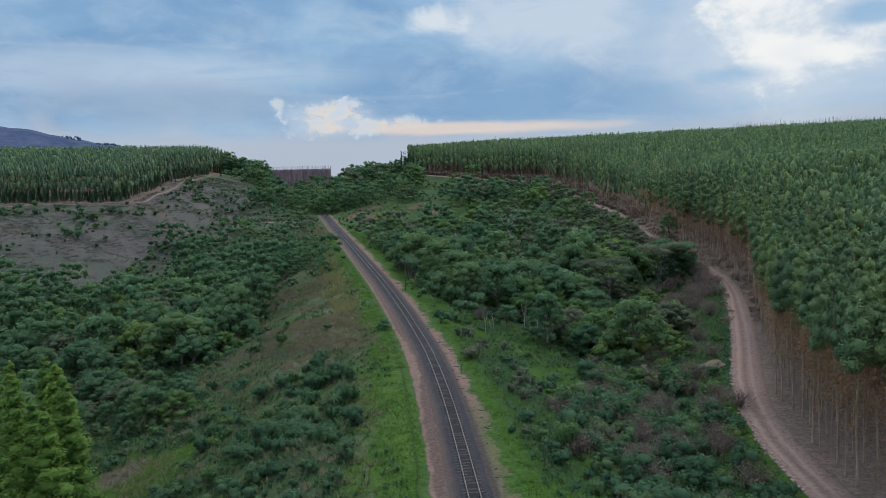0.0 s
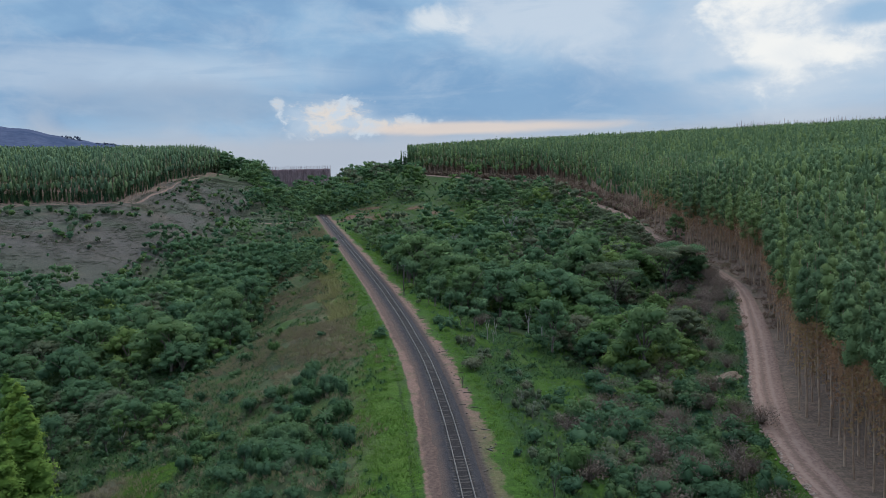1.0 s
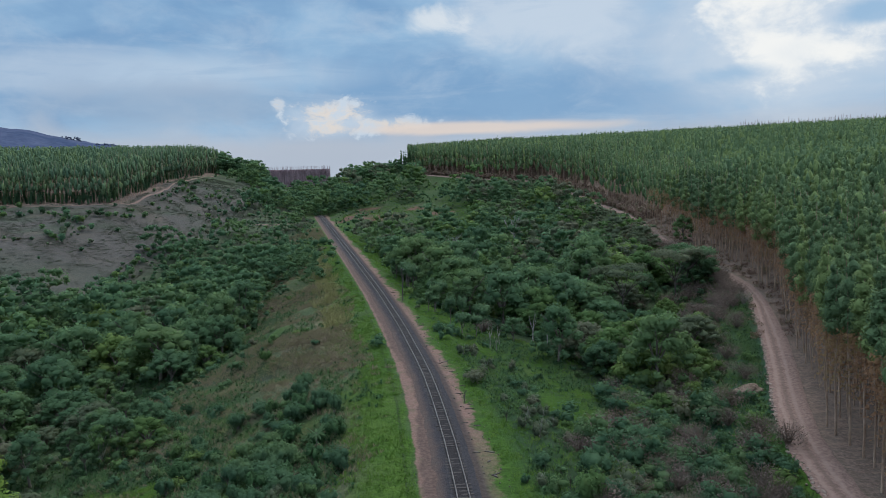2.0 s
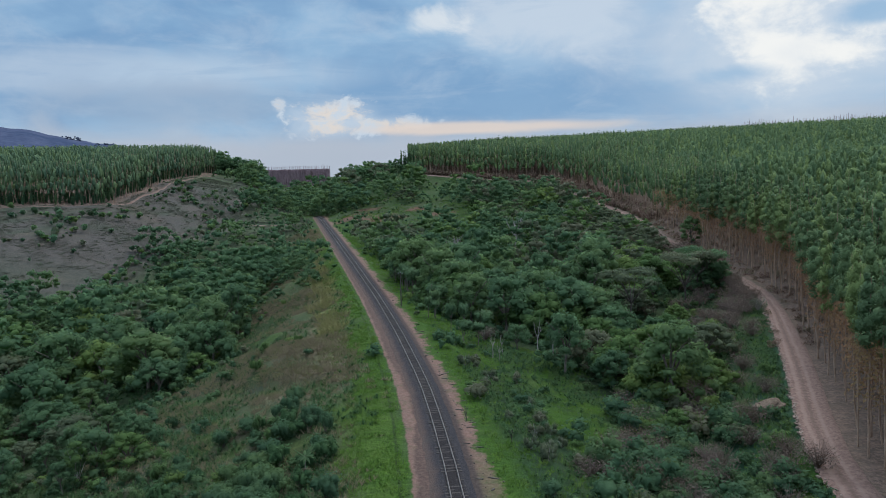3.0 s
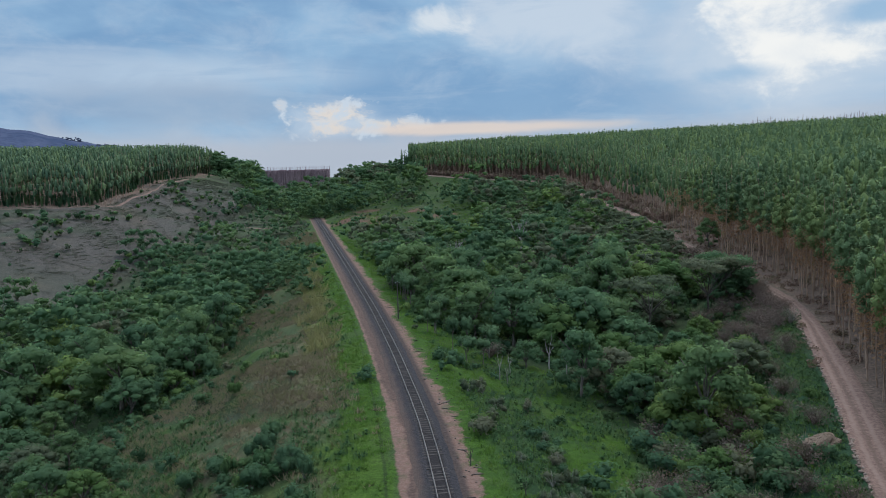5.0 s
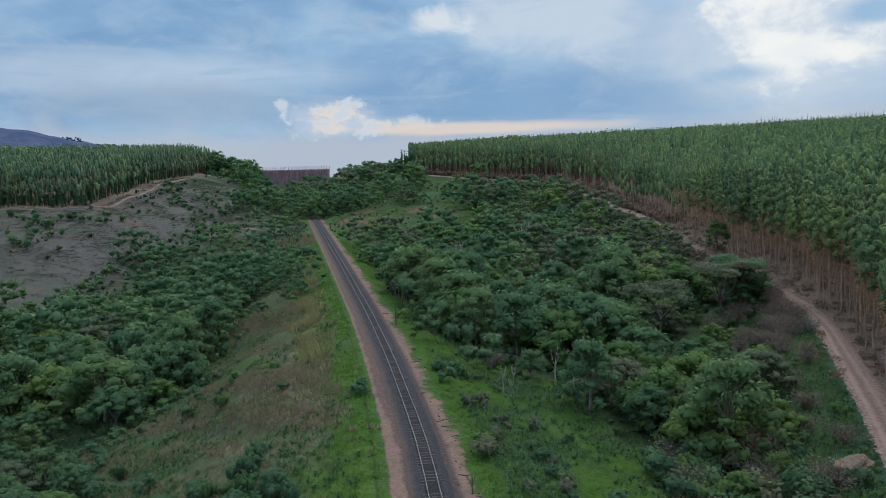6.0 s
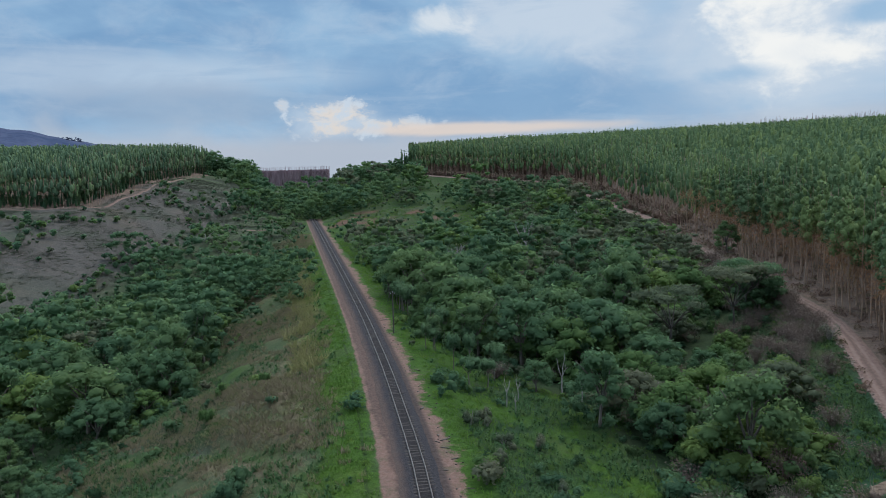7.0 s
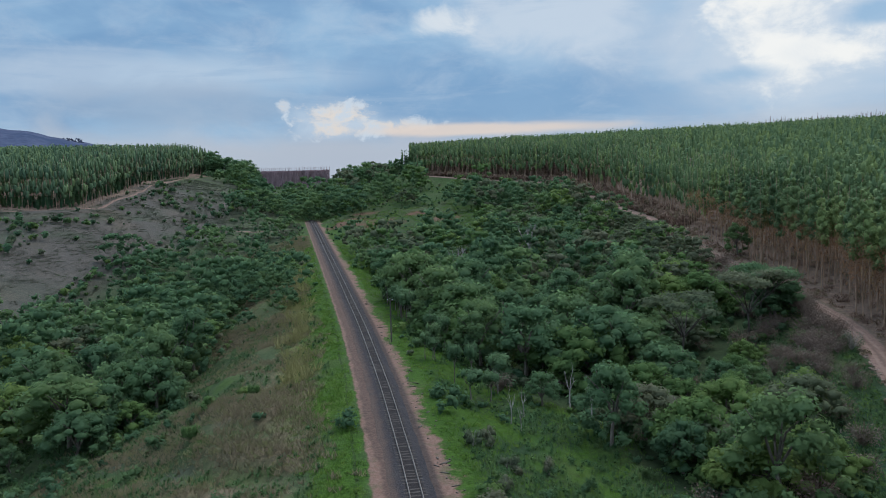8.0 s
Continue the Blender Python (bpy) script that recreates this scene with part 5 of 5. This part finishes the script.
    x, y = spaced(rng, 4, 58, 55, 215, 5.4, lambda a, b: np.where((lateral(a, b) > wood_edge(b) - 3) & (a < road_x(b) - 5), 0.22 + 0.6 * soft(a - road_x(b), -20, -9), 0))
    z = height(x, y)
    for k in range(len(x)):
        dry.place(x[k], y[k], z[k], rng.uniform(0, 6.283), rng.uniform(0.7, 1.25), rng.uniform(0.7, 1.2))
    for cx, cy in ((11.5, 84), (17.5, 91), (22.5, 86), (31, 86), (38, 132), (24, 113), (23, 74), (16, 70), (19.5, 79)):
        for _ in range(3):
            px, py = cx + rng.normal(0, 1.8), cy + rng.normal(0, 1.8)
            dry.place(px, py, float(height(px, py)), rng.uniform(0, 6.283), rng.uniform(0.7, 1.15), rng.uniform(0.7, 1.05))
    low = [shrub_leaves(rng, 60, 0.11, 1.0, 1.1, 4, 3, 0) for _ in range(2)]
    many = 640
    py = rng.uniform(128, 290, many)
    px = road_x(py) + np.where(rng.rand(many) < 0.93, 2.2 + 18 * rng.rand(many) ** 1.3, rng.uniform(-3.5, -1.6, many))
    rows = np.column_stack([px, py, height(px, py), rng.uniform(0, 6.28, many), rng.uniform(0.6, 1.5, many), rng.uniform(0.4, 1.5, many), 0 * px])
    v, f = merge([scatter(low[0], rows[::2]), scatter(low[1], rows[1::2])])
    qy = rng.uniform(275, 433, 420)
    qx = road_x(qy) + rng.uniform(1.5, 9.0, 420)
    s = rng.rand(300)
    qx, qy = np.append(qx, np.interp(s, [0, 0.4, 1], [42, 12, -38]) + 3), np.append(qy, np.interp(s, [0, 0.4, 1], [436, 453, 506]) + rng.uniform(0.8, 3.5, 300))
    rows = np.column_stack([qx, qy, height(qx, qy), rng.uniform(0, 6.28, 720), rng.uniform(1.2, 2.2, 720), rng.uniform(1.8, 3.8, 720), 0 * qx])
    bush = shrub_leaves(rng, 40, 0.2, 1.1, 1.1, 5, 3, 0)
    v, f = merge([(v, f), scatter(bush, rows)])
    tagged(mesh_object("dry_scrub", v, f, "brush"), "low brown withered scrub along the dirt road", "scrub", kind="stuff")
    for k in range(46):
        py = rng.uniform(150, 238)
        px = float(road_x(py)) + -rng.uniform(3.0, 7.0)
        (dry if rng.rand() < 0.6 else haze).place(px, py, float(height(px, py)), rng.uniform(0, 6.283), rng.uniform(0.8, 1.3), rng.uniform(0.8, 1.25))
    for k in range(18):
        py = rng.uniform(136, 262)
        px = float(road_x(py)) - rng.uniform(4.0, 9.0)
        dry.place(px, py, float(height(px, py)), rng.uniform(0, 6.283), rng.uniform(0.8, 1.3), rng.uniform(0.8, 1.25))


build_shrubs()


def grass_clump(rng, n, wide, tall, thick=0.05):
    """Upright leaning blades in a tuft."""
    a, r = rng.uniform(0, 6.283, n), wide * np.sqrt(rng.rand(n))
    base = np.column_stack([r * np.cos(a), r * np.sin(a), np.full(n, -0.03)])
    t = rng.uniform(-0.7, 0.7, n)
    side = np.column_stack([np.cos(t), np.sin(t), 0 * t]) * thick
    tip = base + np.column_stack([rng.normal(0, 0.35 * tall, n) + 0.6 * base[:, 0] * tall, rng.normal(0, 0.35 * tall, n) + 0.6 * base[:, 1] * tall, tall * rng.uniform(0.55, 1.1, n)])
    v = np.stack([base - side, base + side, tip], 1)
    up = np.broadcast_to(np.array((0.0, -0.15, 0.98)), v.shape)
    return np.concatenate([v, up], 2).reshape(-1, 6), np.arange(3 * n).reshape(n, 3)


def build_grass():
    rng = np.random.RandomState(41)
    temps = [grass_clump(rng, 14, 0.48, 0.30, 0.05) for _ in range(4)]
    rough = [grass_clump(rng, 10, 0.42, 0.55, 0.06) for _ in range(4)]

    def lush(x, y):
        lat = lateral(x, y)
        n1 = value_noise(x, y, 4, 2)
        a = (lat < -4.2) * (1 - soft(-lat + 3 * value_noise(x, y, 6, 4), 8, 14)) * (0.55 + 0.5 * n1)
        b = ((lat > 4.6) & (lat < np.maximum(12, np.where(y < 150, wood_edge(y) + 4, 0)))) * (0.6 + 0.5 * n1)
        c = ((x < road_x(y) - 3) & (x > road_x(y) - 9)) * 0.5
        return np.maximum.reduce([a, b, c, (glade(x, y) < 1.05) * (np.hypot(x + 49, (y - 89) * 0.8) > 3.2) * 0.9]) * (y < 300)

    herb = [merge([shrub_leaves(rng, 14, 0.10, 0.55, 0.4, 2, 3, 0), grass_clump(rng, 10, 0.5, 0.7, 0.05)]) for _ in range(4)]

    def herbs(x, y):
        lat = lateral(x, y)
        inside = (lat > 6.5) & (lat < wood_edge(y) + 2) & (y < 175)
        low = (lat < -11) & (lat > np.where(y < 205, -85, -34))
        n1, n2 = value_noise(x, y, 4.5, 0), value_noise(x, y, 13, 4)
        near = y < 310
        near = near & (glade(x, y) > 1)
        return near * inside * (0.45 + 0.8 * n1 + 0.3 * n2) + near * low * (0.10 + 0.30 * soft(-lat, 22, 28) + 0.4 * (1 - soft(y, 88, 112)) + 0.6 * n1) + near * ((lat < -6) & (lat >= -11)) * (0.06 + 0.3 * n1) + ((x > road_x(y) - 14) & (x < road_x(y) - 2.6) & (y < 165)) * (0.75 + 0.4 * n1)

    def straw(x, y):
        lat = lateral(x, y)
        patch = np.hypot((x + 63) / 9, (y - 300) / 24) < 1
        return np.maximum(((lat > -46) & (y < 310)) * soft(-lat + 3 * value_noise(x, y, 6, 2), 6.5, 11.5) * (0.4 + 0.6 * soft(y, 95, 125)) * (0.5 + 0.4 * value_noise(x, y, 5, 1) + 0.6 * value_noise(y + 0.9 * lat, lat * 0.16, 5.5, 4)), 0.8 * patch * (lat < -4.5))

    plume = [grass_clump(rng, 16, 0.5, 1.7, 0.06) for _ in range(4)]

    def crest(x, y):
        lat = lateral(x, y)
        return np.exp(-((-lat - 10.5 - 1.5 * value_noise(x + 0.3 * y, y, 6, 1)) / 1.9) ** 2) * soft(y, 120, 150) * (1 - soft(y, 238, 255)) * (0.5 + 0.7 * value_noise(x, y, 5, 3))

    for name, chance, mat, gap, temps, label in (("tall_grass", crest, "golden", 0.9, plume, "tall yellowish grass along the embankment crest"), ("grass_verge", lush, "grass", 0.7, temps, "lush green grass tufts beside the track"), ("verge_herbs", herbs, "herb", 0.8, herb, "tall green herbs and saplings on the open verge"), ("slope_grass", straw, "straw", 0.5, rough, "coarse olive and straw-coloured grass on the embankment")):
        x, y = spaced(rng, -80, 60, 48, 330, gap, chance)
        rows = np.column_stack([x, y, height(x, y), rng.uniform(-0.6, 0.6, len(x)), rng.uniform(0.7, 1.5, len(x)), rng.uniform(0.5, 1.4, len(x)), 0 * x])
        pick = rng.randint(4, size=len(rows))
        v, f = merge([scatter(t, rows[pick == i]) for i, t in enumerate(temps)])
        tagged(mesh_object(name, v, f, mat), label, "grass", kind="stuff")
    # tussocks on the pasture and grass on the far hill
    tuft = [grass_clump(rng, 12, 0.9, 0.5, 0.11) for _ in range(4)]

    def pasture(x, y):
        n1, n2 = value_noise(x, y, 12, 4), value_noise(x, y, 4, 1)
        return (((x < -92) | (y > 290)) & (lateral(x, y) < -6) & ~left_wood(x, y) & (from_path(x, y) > 1.5)) * (0.42 + 0.5 * n1 + 0.35 * n2)

    def far_hill(x, y):
        n1, n2 = value_noise(x, y, 15, 4), value_noise(x, y, 5, 1)
        return ((x > -60) & (lateral(x, y) > 6) & (x < road_x(y) - 3)) * (0.36 + 0.4 * n1 + 0.4 * n2)

    for name, chance, mat, box, gap, label in (("pasture_tussocks", pasture, "tussock", (-240, -68, 200, 470), 1.15, "grey-olive tussocks on the worn pasture"), ("hill_grass", far_hill, "grass", (-60, 40, 325, 440), 1.5, "rank green grass on the far hillside")):
        x, y = spaced(rng, *box, gap, chance)
        rows = np.column_stack([x, y, height(x, y), rng.uniform(-0.6, 0.6, len(x)), rng.uniform(0.6, 1.5, len(x)), rng.uniform(0.5, 1.3, len(x)), 0 * x])
        pick = rng.randint(4, size=len(rows))
        v, f = merge([scatter(t, rows[pick == i]) for i, t in enumerate(tuft)])
        tagged(mesh_object(name, v, f, mat), label, "grass", kind="stuff")


build_grass()


# ---- single plants and things that stand out ----
def bare_limbs(rng, tall, wide, limbs, thick=0.16, sides=5, fork=0.35, twig=3):
    """A leafless branching skeleton: trunk, limbs and finer twigs."""
    base = tall * fork
    pieces = [tube([(0, 0, -0.4), (0.1, 0.05, base * 0.5), (0.15, -0.05, base)], [thick, thick * 0.8, thick * 0.7], sides)]
    for k in range(limbs):
        a = k * 2 * np.pi / limbs + rng.uniform(-0.4, 0.4)
        r, top = wide * rng.uniform(0.6, 1.0), tall * rng.uniform(0.72, 1.0)
        mid = np.array((0.15 + 0.5 * r * math.cos(a), 0.5 * r * math.sin(a), base + (top - base) * rng.uniform(0.4, 0.65)))
        end = np.array((r * math.cos(a), r * math.sin(a), top))
        pieces.append(tube([(0.15, -0.05, base - 0.1), mid, end], [thick * 0.5, thick * 0.33, thick * 0.1], sides))
        for j in range(twig):
            w = mid + (end - mid) * rng.uniform(0.0, 0.7)
            t = w + np.array((rng.normal(0, 0.2 * wide), rng.normal(0, 0.2 * wide), rng.uniform(0.1, 0.28) * tall))
            pieces.append(tube([w, (w + t) / 2 + rng.normal(0, 0.08, 3), t], [thick * 0.2, thick * 0.13, thick * 0.05], 3))
    return merge(pieces)


def build_singles():
    rng = np.random.RandomState(57)

    def stand(kind, x, y, size=1.0, tall=1.0, turn=None, sink=0.05):
        return kind.place(x, y, float(height(x, y)) - sink, rng.uniform(0, 6.28) if turn is None else turn, size, tall)

    dead = Kind("dead_tree", "leafless bleached dead tree above the woods", "tree", "", [("trunk", bare_limbs(rng, 9.0, 3.0, 6, 0.3, 6, 0.45, 4), "dead", "")])
    for x, y, k in ((17.5, 262, 1.4), (-4, 236, 1.1), (40, 300, 0.9)):
        stand(dead, x, y, k, k)
    snag = Kind("dead_snag", "pale leafless dead stems at the wood's edge", "tree", "", [("trunk", bare_limbs(rng, 4.6, 0.9, 4, 0.11, 5, 0.5, 2), "dead", "")])
    for x, y, k in ((2.2, 127, 0.85), (4.0, 130, 0.7), (3.2, 124.5, 0.6), (10.5, 136, 1.25), (12.4, 132, 1.1), (-57, 112, 1.0)):
        stand(snag, x, y, k, k)
    stump = Kind("charred_snag", "small blackened dead shrub in the verge grass", "shrub", "", [("trunk", bare_limbs(rng, 2.2, 0.7, 4, 0.08, 5, 0.4, 3), "pole", "")])
    for x, y, k in ((5.2, 62, 1.0), (2.2, 86, 0.7), (-2.5, 92.5, 0.8), (6.8, 71, 0.7)):
        stand(stump, x, y, k, k)

    def flat_crown(n, tall, wide, size):
        vs = []
        for _ in range(13):
            a, q = rng.uniform(0, 6.28), wide * math.sqrt(rng.uniform(0.05, 1))
            p, d = shell(rng, n // 13, (q * math.cos(a), q * math.sin(a), tall * rng.uniform(0.86, 1.0)), (wide * 0.36, wide * 0.36, 0.55), 0.1)
            vs.append(leaf_sprays(p, d, size, rng, 0.5, 0.7, 3))
        return merge(vs)

    spread = Kind("spreading_tree", "wide flat-topped tree with dark curved limbs and thin foliage", "tree", "", [("trunk", bare_limbs(rng, 7.6, 4.6, 7, 0.17, 6, 0.42, 3), "pole", "dark trunk with curved limbs"), ("crown", flat_crown(3400, 7.9, 4.6, 0.15), "greyed", "sparse flat crown")])
    stand(spread, 31.5, 158, 1.35, 1.35)
    stand(spread, 45.0, 166, 1.4, 1.4)
    spread2 = Kind("spreading_tree", "wide flat-topped tree with feathery light green foliage", "tree", "", [("trunk", bare_limbs(rng, 7.6, 4.6, 7, 0.17, 6, 0.42, 3), "pole", "dark curved limbs"), ("crown", flat_crown(3400, 7.9, 4.6, 0.15), "pale", "feathery flat crown")])
    stand(spread2, 49.5, 172, 1.25, 1.3)
    stand(spread2, -96, 268, 0.9, 0.8)
    big = Kind("broadleaf_tree", "dense dark green round tree at the plantation's edge", "tree", "", [("trunk", native_wood(rng, 8.2, 3.8), "wood", "grey branching trunk"), ("crown", native_crown(rng, 3200, 0.15, 8.2, 4.0, 34), "native", "dense dark crown")])
    stand(big, 65.0, 224, 1.05, 1.05)
    stand(big, -111, 283, 0.9, 0.8)
    fresh = Kind("shrub", "bright yellow-green bush in the verge", "shrub", "", [("stem", twigs(rng, 9, 1.4, 0.9), "wood", "thin woody stems"), ("foliage", shrub_leaves(rng, 900, 0.10, 2.6, 1.5, 9), "fresh", "")])
    for x, y, k in ((8.6, 67.5, 1.5), (13.2, 74, 1.2), (24.5, 112, 1.3), (28, 104, 1.2), (30, 118, 1.3), (20, 98, 1.0), (-24, 93, 0.9), (-29, 84, 0.8), (-31.5, 140, 0.8), (-36, 128, 0.9)):
        stand(fresh, x, y, k, k)
    silver = [Kind("shrub", "tall silvery green bush on the embankment slope", "shrub", "bushes on the embankment", [("stem", twigs(rng, 12, 2.0, 0.9), "wood", "thin woody stems"), ("foliage", shrub_leaves(rng, 700, 0.10, 2.7, 1.3, 12), mat, "")]) for mat in ("shrub", "herb", "shrub")]
    for k in range(58):
        y = rng.uniform(70, 101)
        u = -(11.0 + 11 * rng.rand() ** 0.6) if k < 40 else -rng.uniform(21, 34)
        stand(silver[k % 3], float(track_x(y)) + u, y, rng.uniform(0.7, 1.35), rng.uniform(0.6, 1.15))
    multi = Kind("multi_stemmed_tree", "small tree with several pale stems and yellow-green leaves", "tree", "", [("trunk", bare_limbs(rng, 5.2, 1.7, 7, 0.09, 5, 0.12, 1), "dead", "cluster of pale stems"), ("crown", native_crown(rng, 1200, 0.12, 6.0, 2.3, 20), "fresh", "")])
    stand(multi, -53.0, 104, 1.05, 1.1)

    slender = [Kind("slender_tree", "slender grey-green tree at the wood's edge", "tree", "slender trees beside the track", [("trunk", bare_limbs(rng, 5.4, 1.3, 5, 0.1, 5, 0.5, 1), "wood", "thin straight trunk"), ("crown", shrub_leaves(rng, 800, 0.10, 2.6, 1.7, 12), "pale", "airy grey-green crown")]) for _ in range(3)]
    for kind in slender:
        raised = kind.meshes[1][1]
        co = np.empty(len(raised.vertices) * 3, np.float32)
        raised.vertices.foreach_get("co", co)
        co[2::3] = co[2::3] * 1.25 + 2.6
        raised.vertices.foreach_set("co", co)
    for k in range(30):
        y = rng.uniform(132, 190)
        u = rng.uniform(6.5, 11) if k % 2 else rng.uniform(9, 16)
        stand(slender[k % 3], float(track_x(y)) + u, y, rng.uniform(0.8, 1.3), rng.uniform(0.75, 1.2))

    # trees standing out on the distant ridge, in the hill's haze-blue colour
    rows = [(x, y, z, rng.uniform(0, 6.28), k, k * 0.9, 0.0) for x, y, z, k in ((-1540, 2900, 128, 4.2), (-1510, 2910, 130, 3.6), (-1570, 2905, 132, 3.6), (-1490, 2890, 122, 3.0), (-1600, 2900, 134, 3.0), (-1390, 2900, 104, 3.2), (-1365, 2905, 104, 2.8), (-1420, 2895, 108, 2.6), (-1700, 2900, 150, 2.6), (-1760, 2880, 158, 2.4))]
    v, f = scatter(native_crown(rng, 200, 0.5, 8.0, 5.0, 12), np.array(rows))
    tagged(mesh_object("ridge_trees", v, f, "hill"), "far trees on the distant ridge, tinted with painted blue haze", "trees", kind="stuff")

    # palm with a skirt of dry fronds
    fr, dr = [], []
    for k in range(16):
        a, up = k * 2.4, rng.uniform(0.1, 1.0)
        for bundle, droop, length in ((fr, 0.9 - 0.9 * up, 1.5), (dr, 1.5, 1.2)):
            pts = []
            for j in range(6):
                q = j / 5
                pts.append((length * q * math.cos(a), length * q * math.sin(a), (2.6 if bundle is fr else 1.2) + up * length * q * 0.8 - droop * length * q * q))
            pts = np.array(pts)
            side = np.array((-math.sin(a), math.cos(a), 0)) * 0.22
            w = np.array([0.25, 0.8, 1.0, 0.9, 0.6, 0.1])[:, None]
            drop = np.array((0, 0, -0.1)) * w
            v = np.concatenate([pts - side * w + drop, pts, pts + side * w + drop])
            bundle.append((v, grid_faces(3, 6)))
    trunk = tube([(0, 0, -0.3), (0.05, 0, 1.3), (0.02, 0.03, 2.7)], [0.11, 0.09, 0.085], 7)
    palm = Kind("palm_tree", "short palm with a skirt of dry drooping fronds", "palm", "", [("trunk", trunk, "wood", ""), ("fronds", merge(fr), "native", "green arching fronds"), ("dry_fronds", merge(dr), "straw", "brown drooping dry fronds")])
    stand(palm, -18.5, 83, 0.72, 0.9)
    stand(palm, -66, 306, 1.3, 1.3)


build_singles()


def build_pole():
    x, y = -14.4, 156.6
    root = new("utility_pole")
    root.location = (x, y, float(height(x, y)))
    tagged(root, "dark wooden line pole beside the railway", "pole")
    v, f = tube([(0, 0, -0.6), (0.01, 0, 3.5), (0.0, 0.01, 6.8)], [0.13, 0.11, 0.09], 10)
    mesh_object("post", v, f, "pole", root, "dark weathered wooden post")
    bm = bmesh.new()
    bmesh.ops.create_cube(bm, size=1.0, matrix=Matrix.Translation((0, 0, 6.55)) @ Matrix.Diagonal((0.9, 0.09, 0.11, 1)))
    bmesh.ops.bevel(bm, geom=bm.edges[:], offset=0.012, segments=1, affect="EDGES")
    arm = part("crossarm", bm, "pole", root)
    for dx in (-0.36, 0.36, 0.0):
        bm = bmesh.new()
        bmesh.ops.create_cone(bm, cap_ends=True, segments=8, radius1=0.05, radius2=0.035, depth=0.16, matrix=Matrix.Translation((dx, 0, 6.69 if dx else 6.88)))
        part("insulator", bm, "metal", arm, "pale grey insulator")


build_pole()


def build_boulder():
    bm = bmesh.new()
    bmesh.ops.create_icosphere(bm, subdivisions=4, radius=1.0)
    for v in bm.verts:
        p = v.co
        lump = 1 + 0.22 * noise.noise(p * 1.3 + Vector((4, 1, 2))) + 0.10 * noise.noise(p * 3.1) + 0.07 * noise.noise(p * 6.0)
        v.co = Vector((p.x * 2.2, p.y * 1.3, p.z * (0.70 + 0.22 * math.sin(3.4 * p.x + 0.6)))) * lump
    x, y = 35.6, 103.0
    ob = part("boulder", bm, "rock", None)
    ob.location, ob.rotation_euler = (x, y, float(height(x, y)) + 0.15), (0, 0, 0.3)
    tagged(ob, "pale tan weathered rock mound beside the dirt road", "rock")


build_boulder()


def build_clods():
    """Pale lumps of earth heaved up along the road's edge."""
    rng = np.random.RandomState(71)
    verts, faces = [], []
    for k in range(300):
        y = rng.uniform(60, 165)
        slope = (float(road_x(y + 2)) - float(road_x(y - 2))) / 4
        x = float(road_x(y)) - (2.25 + rng.normal(0, 0.4) * (0.3 + abs(value_noise(y, 3.0, 9.0, 2)))) * 0.85 * math.sqrt(1 + slope * slope)
        r = rng.uniform(0.08, 0.26)
        v, f = clump(rng, (x, y, float(height(x, y)) + 0.08), (r, r * rng.uniform(0.8, 1.8), r * 0.7), 0.25)
        verts.append(v[:, :3])
        faces.append(f + k * len(v))
    tagged(mesh_object("earth_clods", np.concatenate(verts), np.concatenate(faces), "clod"), "pale dry earth clods along the dirt road", "earth", kind="stuff")


build_clods()


def build_shade_lumps():
    """Dark lumps beside the track, added to stand for shading streaks on bare soil."""
    rng = np.random.RandomState(83)
    verts, faces = [], []
    for k in range(170):
        y = rng.uniform(58, 190)
        x = float(track_x(y)) + rng.uniform(2.3, 4.6)
        r = rng.uniform(0.05, 0.13)
        long = rng.uniform(2.5, 6.0) if k % 4 == 0 else rng.uniform(0.8, 1.6)
        v, f = clump(rng, (0, 0, 0), (r, r * long, r * 0.6), 0.2)
        a = rng.uniform(0, 3.14)
        turned = np.column_stack([v[:, 0] * math.cos(a) - v[:, 1] * math.sin(a) + x, v[:, 0] * math.sin(a) + v[:, 1] * math.cos(a) + y, v[:, 2] + float(height(x, y)) + 0.03])
        verts.append(turned)
        faces.append(f + k * len(v))
    tagged(mesh_object("trackside_debris", np.concatenate(verts), np.concatenate(faces), "pole"), "dark lumps and slivers standing in for shading streaks on the bare soil", "debris", kind="stuff")


build_shade_lumps()
